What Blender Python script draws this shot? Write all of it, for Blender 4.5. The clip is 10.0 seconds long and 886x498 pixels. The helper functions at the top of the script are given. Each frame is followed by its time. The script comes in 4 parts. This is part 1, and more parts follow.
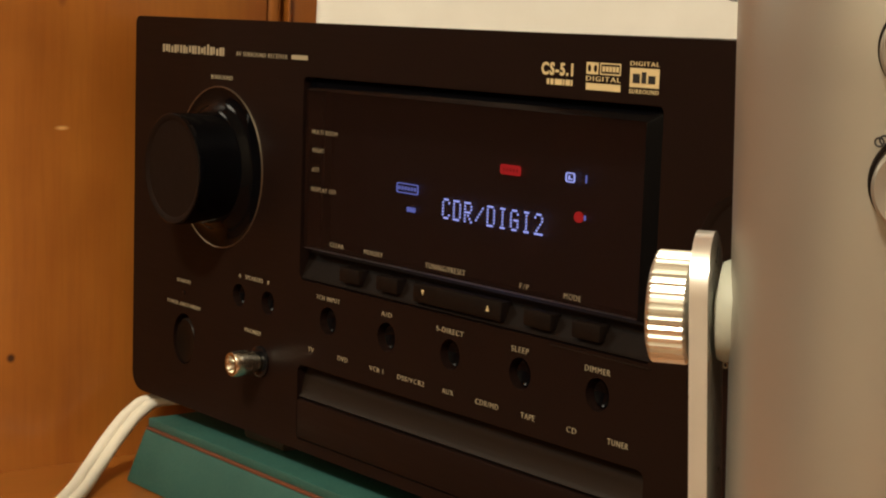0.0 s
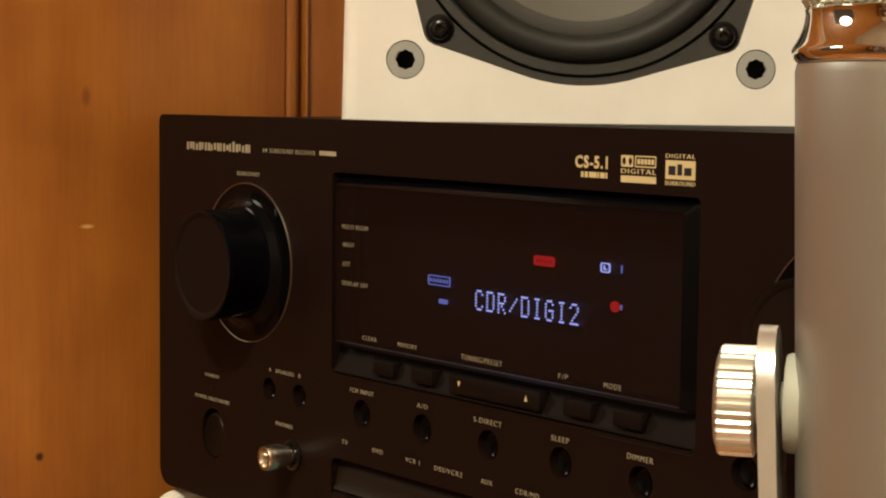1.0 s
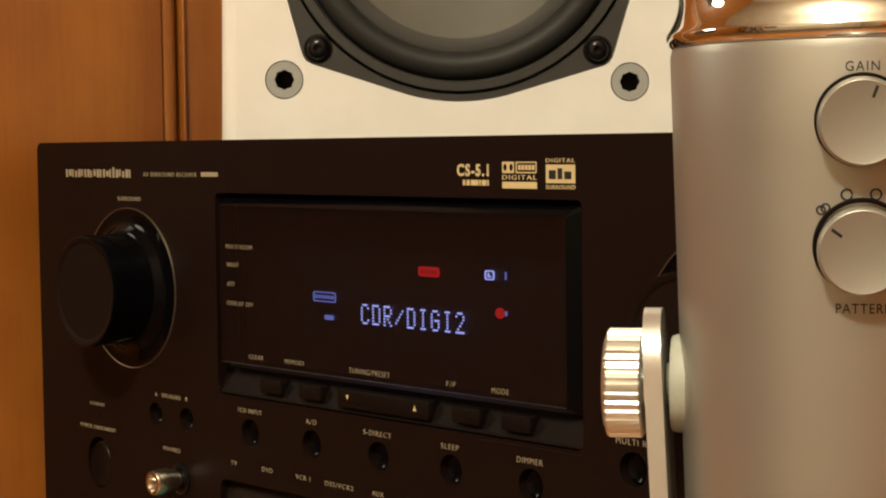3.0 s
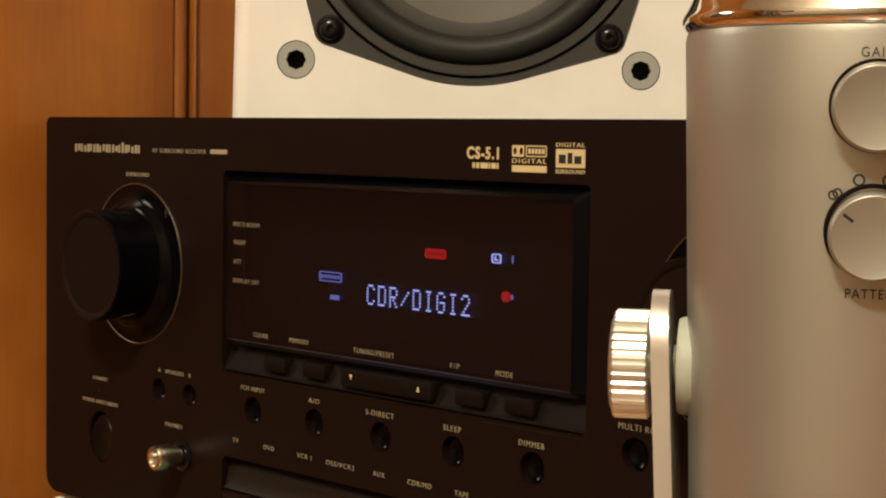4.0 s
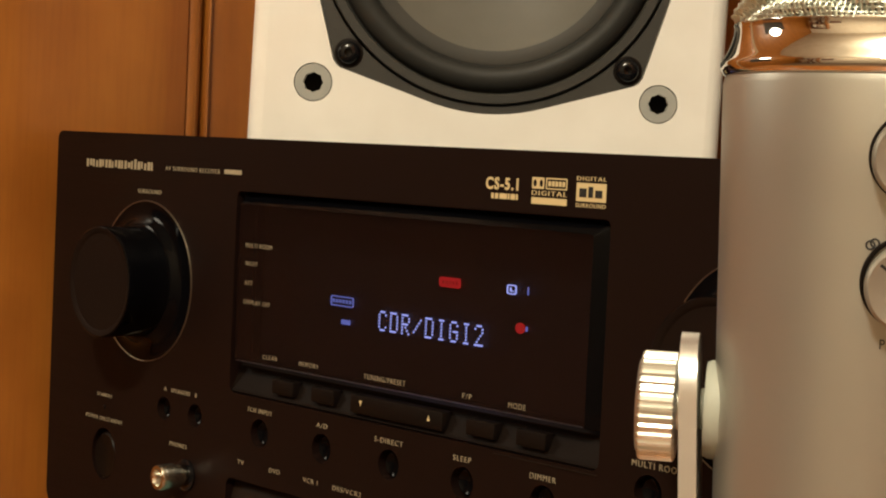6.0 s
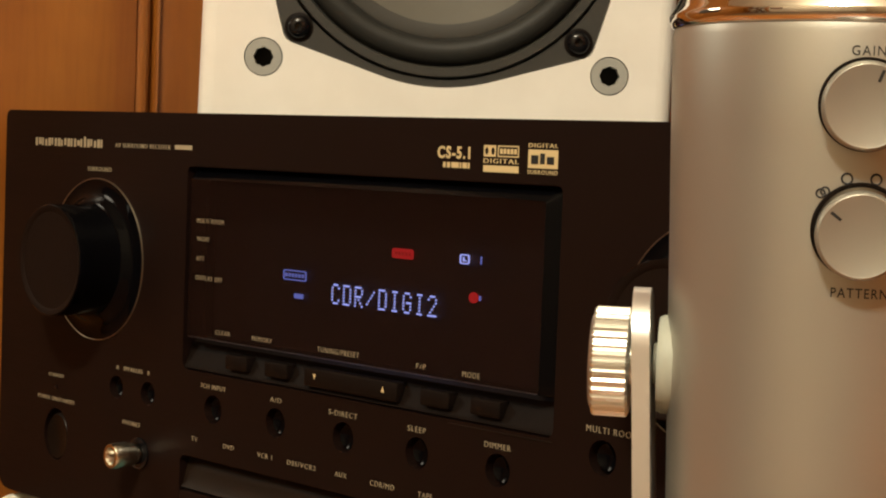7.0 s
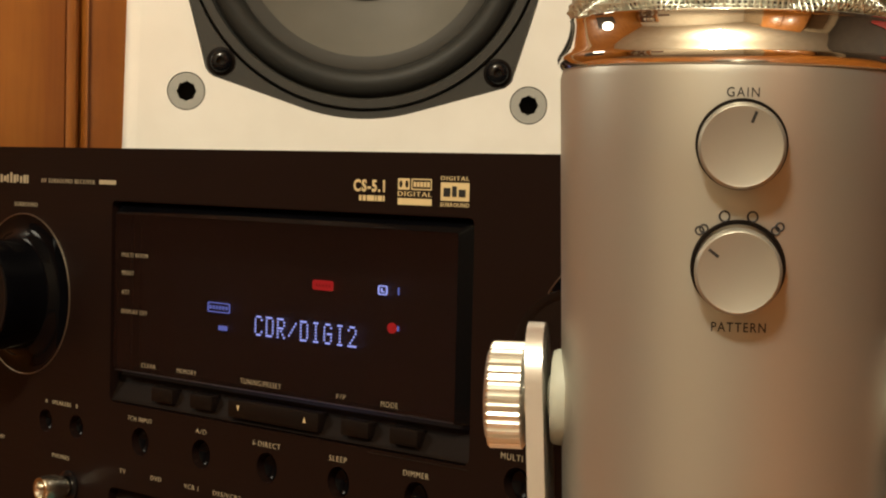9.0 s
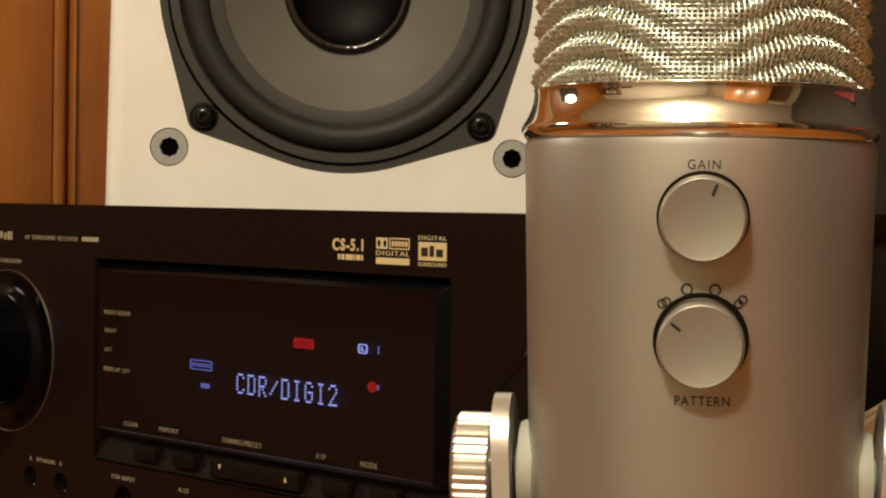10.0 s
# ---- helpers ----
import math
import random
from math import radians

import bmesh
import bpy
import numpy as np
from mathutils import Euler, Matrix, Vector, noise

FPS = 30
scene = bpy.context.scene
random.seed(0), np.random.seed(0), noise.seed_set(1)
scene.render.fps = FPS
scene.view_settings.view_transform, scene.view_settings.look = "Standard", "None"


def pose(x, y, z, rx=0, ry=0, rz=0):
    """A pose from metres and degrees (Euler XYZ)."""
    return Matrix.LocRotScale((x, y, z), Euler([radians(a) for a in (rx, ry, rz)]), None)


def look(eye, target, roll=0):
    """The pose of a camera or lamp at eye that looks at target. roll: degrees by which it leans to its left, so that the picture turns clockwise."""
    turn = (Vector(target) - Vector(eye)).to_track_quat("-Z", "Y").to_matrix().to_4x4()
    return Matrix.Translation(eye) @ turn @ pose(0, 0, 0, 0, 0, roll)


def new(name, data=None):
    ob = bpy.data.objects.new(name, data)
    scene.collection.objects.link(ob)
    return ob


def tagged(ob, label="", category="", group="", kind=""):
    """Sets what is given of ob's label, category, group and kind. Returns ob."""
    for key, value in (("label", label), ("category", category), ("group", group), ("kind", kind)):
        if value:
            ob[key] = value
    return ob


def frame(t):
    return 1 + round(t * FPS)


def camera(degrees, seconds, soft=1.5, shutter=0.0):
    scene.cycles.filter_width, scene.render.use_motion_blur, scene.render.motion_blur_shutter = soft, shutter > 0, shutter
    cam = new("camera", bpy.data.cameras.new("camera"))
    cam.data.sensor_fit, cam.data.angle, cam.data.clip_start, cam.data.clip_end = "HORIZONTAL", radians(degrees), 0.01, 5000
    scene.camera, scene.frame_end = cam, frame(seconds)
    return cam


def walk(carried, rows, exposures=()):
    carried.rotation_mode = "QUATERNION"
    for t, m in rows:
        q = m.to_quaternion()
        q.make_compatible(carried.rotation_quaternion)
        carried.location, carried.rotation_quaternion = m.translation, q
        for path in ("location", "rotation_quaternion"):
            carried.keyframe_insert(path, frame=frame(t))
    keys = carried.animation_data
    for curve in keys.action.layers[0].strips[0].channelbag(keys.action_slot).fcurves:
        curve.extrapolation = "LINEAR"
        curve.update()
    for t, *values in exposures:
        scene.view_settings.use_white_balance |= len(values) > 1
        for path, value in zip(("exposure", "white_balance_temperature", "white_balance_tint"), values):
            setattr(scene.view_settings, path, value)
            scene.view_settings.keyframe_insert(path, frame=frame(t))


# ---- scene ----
cam = camera(28.22, 10.0, soft=2.1)
PATH = [
    (0, (0.6787, -0.3694, 0.1673), (0.1354, 0.0625, 0.0760), 1.95),
    (0.3, (0.6758, -0.3786, 0.1694), (0.1320, 0.0565, 0.0984), 2.09),
    (0.5, (0.6761, -0.3798, 0.1680), (0.1425, 0.0688, 0.1043), 2.07),
    (1, (0.6725, -0.3883, 0.1730), (0.1310, 0.0511, 0.1122), 0.66),
    (1.5, (0.6768, -0.3944, 0.1779), (0.1399, 0.0527, 0.1344), -0.88),
    (1.8, (0.6758, -0.3960, 0.1772), (0.1370, 0.0494, 0.1413), -1.30),
    (2, (0.6774, -0.3914, 0.1736), (0.1388, 0.0545, 0.1427), -1.58),
    (2.5, (0.6743, -0.3832, 0.1704), (0.1577, 0.0875, 0.1305), -1.87),
    (2.7, (0.6752, -0.3881, 0.1656), (0.1625, 0.0867, 0.1246), -1.39),
    (3.8, (0.6746, -0.3968, 0.1580), (0.1624, 0.0783, 0.1139), 0.73),
    (4, (0.6747, -0.3959, 0.1575), (0.1637, 0.0805, 0.1130), 0.88),
    (4.5, (0.6737, -0.3965, 0.1577), (0.1639, 0.0811, 0.1132), 1.18),
    (5, (0.6708, -0.3969, 0.1607), (0.1589, 0.0786, 0.1179), 2.03),
    (5.2, (0.6703, -0.4006, 0.1630), (0.1585, 0.0752, 0.1211), 2.27),
    (6.3, (0.6664, -0.4009, 0.1579), (0.1597, 0.0809, 0.1245), 2.78),
    (6.5, (0.6693, -0.3995, 0.1545), (0.1645, 0.0845, 0.1243), 2.72),
    (6.7, (0.6690, -0.3989, 0.1526), (0.1676, 0.0885, 0.1213), 2.46),
    (7, (0.6669, -0.3993, 0.1527), (0.1710, 0.0932, 0.1140), 2.17),
    (7.5, (0.6686, -0.4015, 0.1545), (0.1781, 0.0961, 0.1121), 2.05),
    (8, (0.6724, -0.3999, 0.1557), (0.1863, 0.1019, 0.1120), 2.10),
    (8.5, (0.6782, -0.3988, 0.1598), (0.1957, 0.1069, 0.1208), 2.08),
    (9, (0.6825, -0.3960, 0.1585), (0.1980, 0.1082, 0.1267), 1.31),
    (9.5, (0.6915, -0.3903, 0.1644), (0.2089, 0.1162, 0.1389), 1.03),
    (9.6, (0.6910, -0.3884, 0.1657), (0.2078, 0.1176, 0.1442), 1.26),
    (9.7, (0.6880, -0.3907, 0.1682), (0.2034, 0.1139, 0.1467), 1.17),
    (9.8, (0.6851, -0.3919, 0.1678), (0.1982, 0.1106, 0.1477), 1.17),
    (9.9, (0.6855, -0.3902, 0.1681), (0.1968, 0.1105, 0.1473), 0.95),
    (10, (0.6875, -0.3877, 0.1669), (0.2000, 0.1144, 0.1481), 0.90),
]
walk(cam, [(t, look(eye, target, roll)) for t, eye, target, roll in PATH], [(0.0, 0.15), (4.0, 0.2), (7.5, 0.2), (8.7, 0.2), (9.6, 0.08), (10.0, 0.0)])

# ---- world and lamps ----
world = bpy.data.worlds.new("world")
world.use_nodes = True
scene.world = world
world.node_tree.nodes["Background"].inputs[0].default_value = (1.0, 0.62, 0.3, 1)
world.node_tree.nodes["Background"].inputs[1].default_value = 0.03
scene.view_settings.exposure = 0.0


def lamp(name, kind, place, target, power, size, colour):
    data = bpy.data.lights.new(name, kind)
    data.energy, data.color = power, colour
    if kind == "AREA":
        data.shape, data.size = "DISK", size
    else:
        data.shadow_soft_size = size
    ob = new(name, data)
    ob.matrix_world = look(place, target)
    return ob


WARM = (1.0, 0.92, 0.725)
for dx, dy in ((-0.10, -0.03), (-0.03, 0.05), (0.04, -0.05), (0.10, 0.03)):     # four bulbs of one ceiling lamp
    lamp("ceiling_bulb_light", "POINT", (0.90 + dx, -1.17 + dy, 1.38), (0.3, 0.0, 0.1), 22.0, 0.032, WARM)
lamp("side_lamp_light", "POINT", (-0.50, -0.54, 0.56), (0, 0, 0), 4.0, 0.10, WARM)


# ---- materials ----
def material(name, base=(0.5, 0.5, 0.5), rough=0.5, metal=0.0, coat=0.0, spec=0.5):
    m = bpy.data.materials.new(name)
    m.use_nodes = True
    b = m.node_tree.nodes["Principled BSDF"]
    b.inputs["Base Color"].default_value = (*base, 1)
    b.inputs["Roughness"].default_value = rough
    b.inputs["Metallic"].default_value = metal
    b.inputs["Coat Weight"].default_value = coat
    b.inputs["Coat Roughness"].default_value = 0.15
    b.inputs["Specular IOR Level"].default_value = spec
    return m


def node(m, kind, **values):
    n = m.node_tree.nodes.new(kind)
    for key, value in values.items():
        if key in n.inputs:
            n.inputs[key].default_value = value
    return n


def link(m, a, b):
    m.node_tree.links.new(a, b)


def coords(m, scale=(1, 1, 1)):
    """Object coordinates, stretched."""
    c = m.node_tree.nodes.new("ShaderNodeTexCoord")
    mp = m.node_tree.nodes.new("ShaderNodeMapping")
    mp.inputs["Scale"].default_value = scale
    link(m, c.outputs["Object"], mp.inputs["Vector"])
    return mp.outputs["Vector"]


def ramp(m, source, stops):
    r = m.node_tree.nodes.new("ShaderNodeValToRGB")
    e = r.color_ramp.elements
    while len(e) < len(stops):
        e.new(0.5)
    for s, (place, colour) in zip(e, stops):
        s.position, s.color = place, (*colour, 1)
    link(m, source, r.inputs["Fac"])
    return r.outputs["Color"]


def grain(m, scale, rough_lo, rough_hi, bump, stretch=(1, 1, 1), detail=6.0):
    """Two-scale variation of the roughness, and fine relief."""
    b = m.node_tree.nodes["Principled BSDF"]
    v = coords(m, stretch)
    fine = node(m, "ShaderNodeTexNoise", Scale=scale, Detail=detail)
    wide = node(m, "ShaderNodeTexNoise", Scale=scale / 14, Detail=3.0)
    link(m, v, fine.inputs["Vector"])
    link(m, v, wide.inputs["Vector"])
    mix = node(m, "ShaderNodeMath")
    mix.operation = "ADD"
    link(m, fine.outputs["Fac"], mix.inputs[0])
    link(m, wide.outputs["Fac"], mix.inputs[1])
    mr = node(m, "ShaderNodeMapRange")
    mr.inputs["From Min"].default_value, mr.inputs["From Max"].default_value = 0.6, 1.4
    mr.inputs["To Min"].default_value, mr.inputs["To Max"].default_value = rough_lo, rough_hi
    link(m, mix.outputs[0], mr.inputs["Value"])
    link(m, mr.outputs["Result"], b.inputs["Roughness"])
    bp = node(m, "ShaderNodeBump", Strength=bump, Distance=0.0004)
    link(m, fine.outputs["Fac"], bp.inputs["Height"])
    link(m, bp.outputs["Normal"], b.inputs["Normal"])
    return m


def mottled(m, scale, stops, stretch=(1, 1, 1), detail=5.0):
    b = m.node_tree.nodes["Principled BSDF"]
    n = node(m, "ShaderNodeTexNoise", Scale=scale, Detail=detail)
    link(m, coords(m, stretch), n.inputs["Vector"])
    link(m, ramp(m, n.outputs["Fac"], stops), b.inputs["Base Color"])
    return m


def pine(name, along=2, tone=1.0, knots=()):
    """Varnished knotty pine, its grain running along one axis; each board has its own shade and place in the grain."""
    m = material(name, rough=0.32, coat=0.35)
    b = m.node_tree.nodes["Principled BSDF"]
    c = node(m, "ShaderNodeTexCoord")
    info = node(m, "ShaderNodeObjectInfo")
    shift = node(m, "ShaderNodeVectorMath")
    shift.operation = "MULTIPLY_ADD"
    shift.inputs[1].default_value = (7, 5, 3)
    link(m, info.outputs["Random"], shift.inputs[0])
    link(m, c.outputs["Object"], shift.inputs[2])
    stretch = [1.0, 1.0, 1.0]
    stretch[along] = 0.07
    mp = node(m, "ShaderNodeMapping")
    mp.inputs["Scale"].default_value = stretch
    link(m, shift.outputs[0], mp.inputs["Vector"])
    rings = node(m, "ShaderNodeTexNoise", Scale=22.0, Detail=2.0, Distortion=1.2)
    link(m, mp.outputs["Vector"], rings.inputs["Vector"])
    fine = node(m, "ShaderNodeTexNoise", Scale=420.0, Detail=4.0)
    link(m, mp.outputs["Vector"], fine.inputs["Vector"])
    wide = node(m, "ShaderNodeTexNoise", Scale=16.0, Detail=4.0)
    link(m, shift.outputs[0], wide.inputs["Vector"])
    col = ramp(m, rings.outputs["Fac"], [(0.3, (0.385 * tone, 0.120 * tone, 0.017 * tone)), (0.5, (0.46 * tone, 0.158 * tone, 0.022 * tone)),
                                        (0.7, (0.52 * tone, 0.190 * tone, 0.028 * tone))])
    stain = ramp(m, wide.outputs["Fac"], [(0.28, (0.8, 0.75, 0.7)), (0.5, (0.98, 0.96, 0.93)), (0.72, (1.12, 1.14, 1.15))])
    mul = node(m, "ShaderNodeMixRGB")
    mul.blend_type = "MULTIPLY"
    mul.inputs["Fac"].default_value = 1.0
    link(m, col, mul.inputs["Color1"])
    link(m, stain, mul.inputs["Color2"])
    pores = ramp(m, fine.outputs["Fac"], [(0.35, (0.8, 0.76, 0.7)), (0.55, (1, 1, 1))])
    mul2 = node(m, "ShaderNodeMixRGB")
    mul2.blend_type = "MULTIPLY"
    mul2.inputs["Fac"].default_value = 0.35
    link(m, mul.outputs["Color"], mul2.inputs["Color1"])
    link(m, pores, mul2.inputs["Color2"])
    last = mul2.outputs["Color"]
    where = node(m, "ShaderNodeNewGeometry").outputs["Position"]
    wob = node(m, "ShaderNodeTexNoise", Scale=70.0, Detail=3.0)
    link(m, where, wob.inputs["Vector"])
    for place, size, colour in knots:
        off = node(m, "ShaderNodeVectorMath")
        off.operation = "SUBTRACT"
        off.inputs[1].default_value = place
        link(m, where, off.inputs[0])
        sc = node(m, "ShaderNodeVectorMath")
        sc.operation = "MULTIPLY"
        sc.inputs[1].default_value = [1 / q for q in size]
        link(m, off.outputs[0], sc.inputs[0])
        ln = node(m, "ShaderNodeVectorMath")
        ln.operation = "LENGTH"
        link(m, sc.outputs[0], ln.inputs[0])
        add = node(m, "ShaderNodeMath")
        add.operation = "MULTIPLY_ADD"
        add.inputs[1].default_value = 0.7
        link(m, wob.outputs["Fac"], add.inputs[0])
        link(m, ln.outputs["Value"], add.inputs[2])
        spot = ramp(m, add.outputs[0], [(0.55, (1, 1, 1)), (1.0, (0, 0, 0))])
        mx = node(m, "ShaderNodeMixRGB")
        link(m, spot, mx.inputs["Fac"])
        link(m, last, mx.inputs["Color1"])
        mx.inputs["Color2"].default_value = (*colour, 1)
        last = mx.outputs["Color"]
    link(m, last, b.inputs["Base Color"])
    mr = node(m, "ShaderNodeMapRange")
    mr.inputs["To Min"].default_value, mr.inputs["To Max"].default_value = 0.26, 0.5
    link(m, wide.outputs["Fac"], mr.inputs["Value"])
    link(m, mr.outputs["Result"], b.inputs["Roughness"])
    bp = node(m, "ShaderNodeBump", Strength=0.25, Distance=0.0005)
    link(m, fine.outputs["Fac"], bp.inputs["Height"])
    link(m, bp.outputs["Normal"], b.inputs["Normal"])
    return m


def glowing(name, colour, strength):
    m = bpy.data.materials.new(name)
    m.use_nodes = True
    m.node_tree.nodes.clear()
    e = node(m, "ShaderNodeEmission", Strength=strength)
    e.inputs["Color"].default_value = (*colour, 1)
    o = node(m, "ShaderNodeOutputMaterial")
    link(m, e.outputs[0], o.inputs["Surface"])
    return m


def smoked_glass(name):
    m = bpy.data.materials.new(name)
    m.use_nodes = True
    m.node_tree.nodes.clear()
    clear = node(m, "ShaderNodeBsdfTransparent")
    clear.inputs["Color"].default_value = (0.8, 0.78, 0.82, 1)
    smoke = node(m, "ShaderNodeBsdfDiffuse")
    smoke.inputs["Color"].default_value = (0.0150, 0.0070, 0.0050, 1)
    veil = node(m, "ShaderNodeMixShader", Fac=0.55)
    link(m, clear.outputs[0], veil.inputs[1])
    link(m, smoke.outputs[0], veil.inputs[2])
    gloss = node(m, "ShaderNodeBsdfGlossy", Roughness=0.3)
    gloss.inputs["Color"].default_value = (1, 1, 1, 1)
    fresnel = node(m, "ShaderNodeFresnel", IOR=1.08)
    mix = node(m, "ShaderNodeMixShader")
    o = node(m, "ShaderNodeOutputMaterial")
    link(m, fresnel.outputs[0], mix.inputs["Fac"])
    link(m, veil.outputs[0], mix.inputs[1])
    link(m, gloss.outputs[0], mix.inputs[2])
    link(m, mix.outputs[0], o.inputs["Surface"])
    return m


KNOTS = [((-0.02, -0.0610, 0.2370), (0.05, 0.0330, 0.0360), (0.10, 0.025, 0.006)), ((-0.02, -0.0630, 0.2375), (0.05, 0.0190, 0.0230), (0.012, 0.004, 0.002)),
         ((-0.02, -0.0263, 0.1143), (0.03, 0.0062, 0.0020), (0.62, 0.36, 0.13)), ((-0.02, -0.0497, 0.0153), (0.03, 0.0032, 0.0032), (0.04, 0.01, 0.004)),
         ((-0.02, -0.0264, 0.1704), (0.03, 0.0040, 0.0080), (0.2, 0.06, 0.012))]
PINE = pine("varnished_pine", tone=0.69, knots=KNOTS)
PINE_FLAT = pine("varnished_pine_desk", along=1, tone=0.74)
BLACK_PANEL = grain(material("black_brushed_panel", (0.0100, 0.0050, 0.0038), 0.42, spec=0.09), 900, 0.34, 0.5, 0.12, (0.05, 1, 1))
BLACK_COVER = grain(material("black_painted_steel", (0.009, 0.008, 0.007), 0.55, spec=0.3), 700, 0.5, 0.65, 0.3)
BLACK_PLASTIC = grain(material("black_plastic", (0.0068, 0.0045, 0.0034), 0.42, spec=0.10), 800, 0.32, 0.46, 0.1)
BLACK_GLOSS = grain(material("glossy_black_plastic", (0.005, 0.005, 0.006), 0.16, spec=0.35), 300, 0.13, 0.22, 0.03)
BLACK_SATIN = grain(material("satin_black_plastic", (0.0018, 0.0018, 0.0024), 0.10, spec=0.09), 300, 0.08, 0.13, 0.02)
RING_METAL = grain(material("dull_ring_metal", (0.42, 0.38, 0.3), 0.4, 1.0), 300, 0.35, 0.45, 0.03)
DISPLAY_BACK = mottled(material("display_back", (0.012, 0.008, 0.007), 0.6), 60, [(0.3, (0.0125, 0.0052, 0.0030)), (0.7, (0.0165, 0.0068, 0.0038))])
GLASS = smoked_glass("smoked_display_glass")
PRINT_GOLD = grain(material("pale_gold_print", (0.62, 0.5, 0.27), 0.5), 900, 0.45, 0.6, 0.05)
PRINT_GREY = grain(material("pale_grey_print", (0.36, 0.31, 0.21), 0.5), 900, 0.45, 0.6, 0.05)
PRINT_DARK = material("dark_grey_print", (0.014, 0.013, 0.014), 0.6)
PRINT_BLACK = material("black_print", (0.008, 0.008, 0.008), 0.7)
CHROME = grain(material("polished_chrome", (0.86, 0.84, 0.8), 0.06, 1.0), 200, 0.03, 0.08, 0.02)
STEEL = grain(material("satin_steel", (0.82, 0.83, 0.77), 0.36, 1.0), 400, 0.31, 0.42, 0.01)
SILVER = grain(material("satin_silver_paint", (0.47, 0.46, 0.415), 0.38, 0.75), 1200, 0.35, 0.42, 0.05)
SILVER_FACE = grain(material("satin_silver_face", (0.38, 0.37, 0.325), 0.4, 0.6), 1200, 0.36, 0.45, 0.06)
YOKE = grain(material("cast_silver", (0.8, 0.79, 0.77), 0.3, 0.8), 700, 0.26, 0.35, 0.012)
RUBBER_GREY = grain(material("pale_grey_rubber", (0.40, 0.42, 0.36), 0.55), 700, 0.5, 0.65, 0.1)
# greenish tint in the base colour offsets the orange light reflected by the wire
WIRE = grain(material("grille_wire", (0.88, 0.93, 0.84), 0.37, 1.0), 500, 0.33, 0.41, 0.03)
DARK_FOAM = grain(material("dark_foam", (0.02, 0.018, 0.015), 0.9), 900, 0.85, 0.95, 0.5)
WHITE_CABINET = grain(mottled(material("white_vinyl", (0.8, 0.79, 0.75), 0.45), 40, [(0.3, (0.76, 0.745, 0.7)), (0.7, (0.82, 0.81, 0.77))]), 1500, 0.38, 0.55, 0.12)
BASKET = grain(material("dark_grey_basket", (0.037, 0.036, 0.032), 0.5, spec=0.35), 900, 0.42, 0.6, 0.15)
SURROUND = grain(material("black_rubber_surround", (0.021, 0.021, 0.019), 0.55, spec=0.25), 700, 0.5, 0.62, 0.12)
EDGE_RING = grain(material("dark_grey_rubber_ring", (0.045, 0.043, 0.038), 0.55, spec=0.25), 700, 0.5, 0.6, 0.12)
CONE = grain(mottled(material("grey_cone", (0.14, 0.135, 0.12), 0.55, spec=0.2), 30, [(0.3, (0.102, 0.097, 0.082)), (0.7, (0.126, 0.119, 0.102))]), 900, 0.45, 0.6, 0.15)
INSERT = grain(material("grey_plastic_insert", (0.34, 0.345, 0.32), 0.5), 700, 0.45, 0.6, 0.1)
TEAL = grain(mottled(material("teal_card", (0.012, 0.11, 0.095), 0.6), 25, [(0.3, (0.016, 0.078, 0.068)), (0.7, (0.022, 0.098, 0.085))]), 900, 0.5, 0.7, 0.15)
RED_CLOTH = grain(mottled(material("red_cloth", (0.2, 0.012, 0.01), 0.5), 20, [(0.3, (0.18, 0.011, 0.009)), (0.7, (0.23, 0.015, 0.012))]), 700, 0.4, 0.6, 0.1)
BROWN_EDGE = grain(material("brown_card_edge", (0.13, 0.036, 0.014), 0.7), 900, 0.65, 0.8, 0.2)
CABLE = grain(material("white_cable_jacket", (0.72, 0.7, 0.62), 0.45), 500, 0.4, 0.55, 0.08)
CREAM = grain(mottled(material("cream_paper", (0.72, 0.68, 0.55), 0.7), 15, [(0.3, (0.68, 0.64, 0.52)), (0.7, (0.76, 0.72, 0.6))]), 600, 0.65, 0.8, 0.1)
PLASTER = grain(mottled(material("cream_plaster", (0.6, 0.5, 0.36), 0.85), 6, [(0.3, (0.55, 0.45, 0.32)), (0.7, (0.64, 0.54, 0.4))]), 90, 0.8, 0.95, 0.3)
TAN_WALL = grain(mottled(material("tan_wall_paint", (0.34, 0.24, 0.14), 0.7), 6, [(0.3, (0.30, 0.21, 0.12)), (0.7, (0.37, 0.265, 0.155))]), 90, 0.6, 0.8, 0.3)
# north wall's colour is kept very dark to paint in the shade behind the receiver
DARK_WALL = grain(mottled(material("shade_dark_brown", (0.03, 0.02, 0.011), 0.7), 6, [(0.3, (0.024, 0.015, 0.009)), (0.7, (0.036, 0.023, 0.013))]), 90, 0.6, 0.8, 0.3)
CARPET = grain(mottled(material("brown_carpet", (0.16, 0.1, 0.06), 0.95), 60, [(0.3, (0.12, 0.075, 0.045)), (0.7, (0.2, 0.13, 0.08))]), 500, 0.9, 1.0, 0.6)
CAP_BLACK = grain(material("matt_black_cap", (0.002, 0.002, 0.002), 0.5, spec=0.1), 700, 0.45, 0.6, 0.1)
LEDGE = grain(material("black_moulded_ledge", (0.0066, 0.0040, 0.0030), 0.5, spec=0.10), 700, 0.45, 0.6, 0.2)
# lighter than the panel: light caught by the groove's slope, put into its colour
GROOVE = grain(material("lightened_black", (0.0125, 0.0078, 0.0052), 0.42, spec=0.14), 500, 0.36, 0.5, 0.15, (0.05, 1, 1))
PLUG = grain(material("nickel_plug", (0.62, 0.6, 0.52), 0.2, 1.0), 300, 0.15, 0.28, 0.03)
FOOT = grain(material("grey_brown_foot", (0.06, 0.045, 0.03), 0.6), 600, 0.5, 0.7, 0.2)
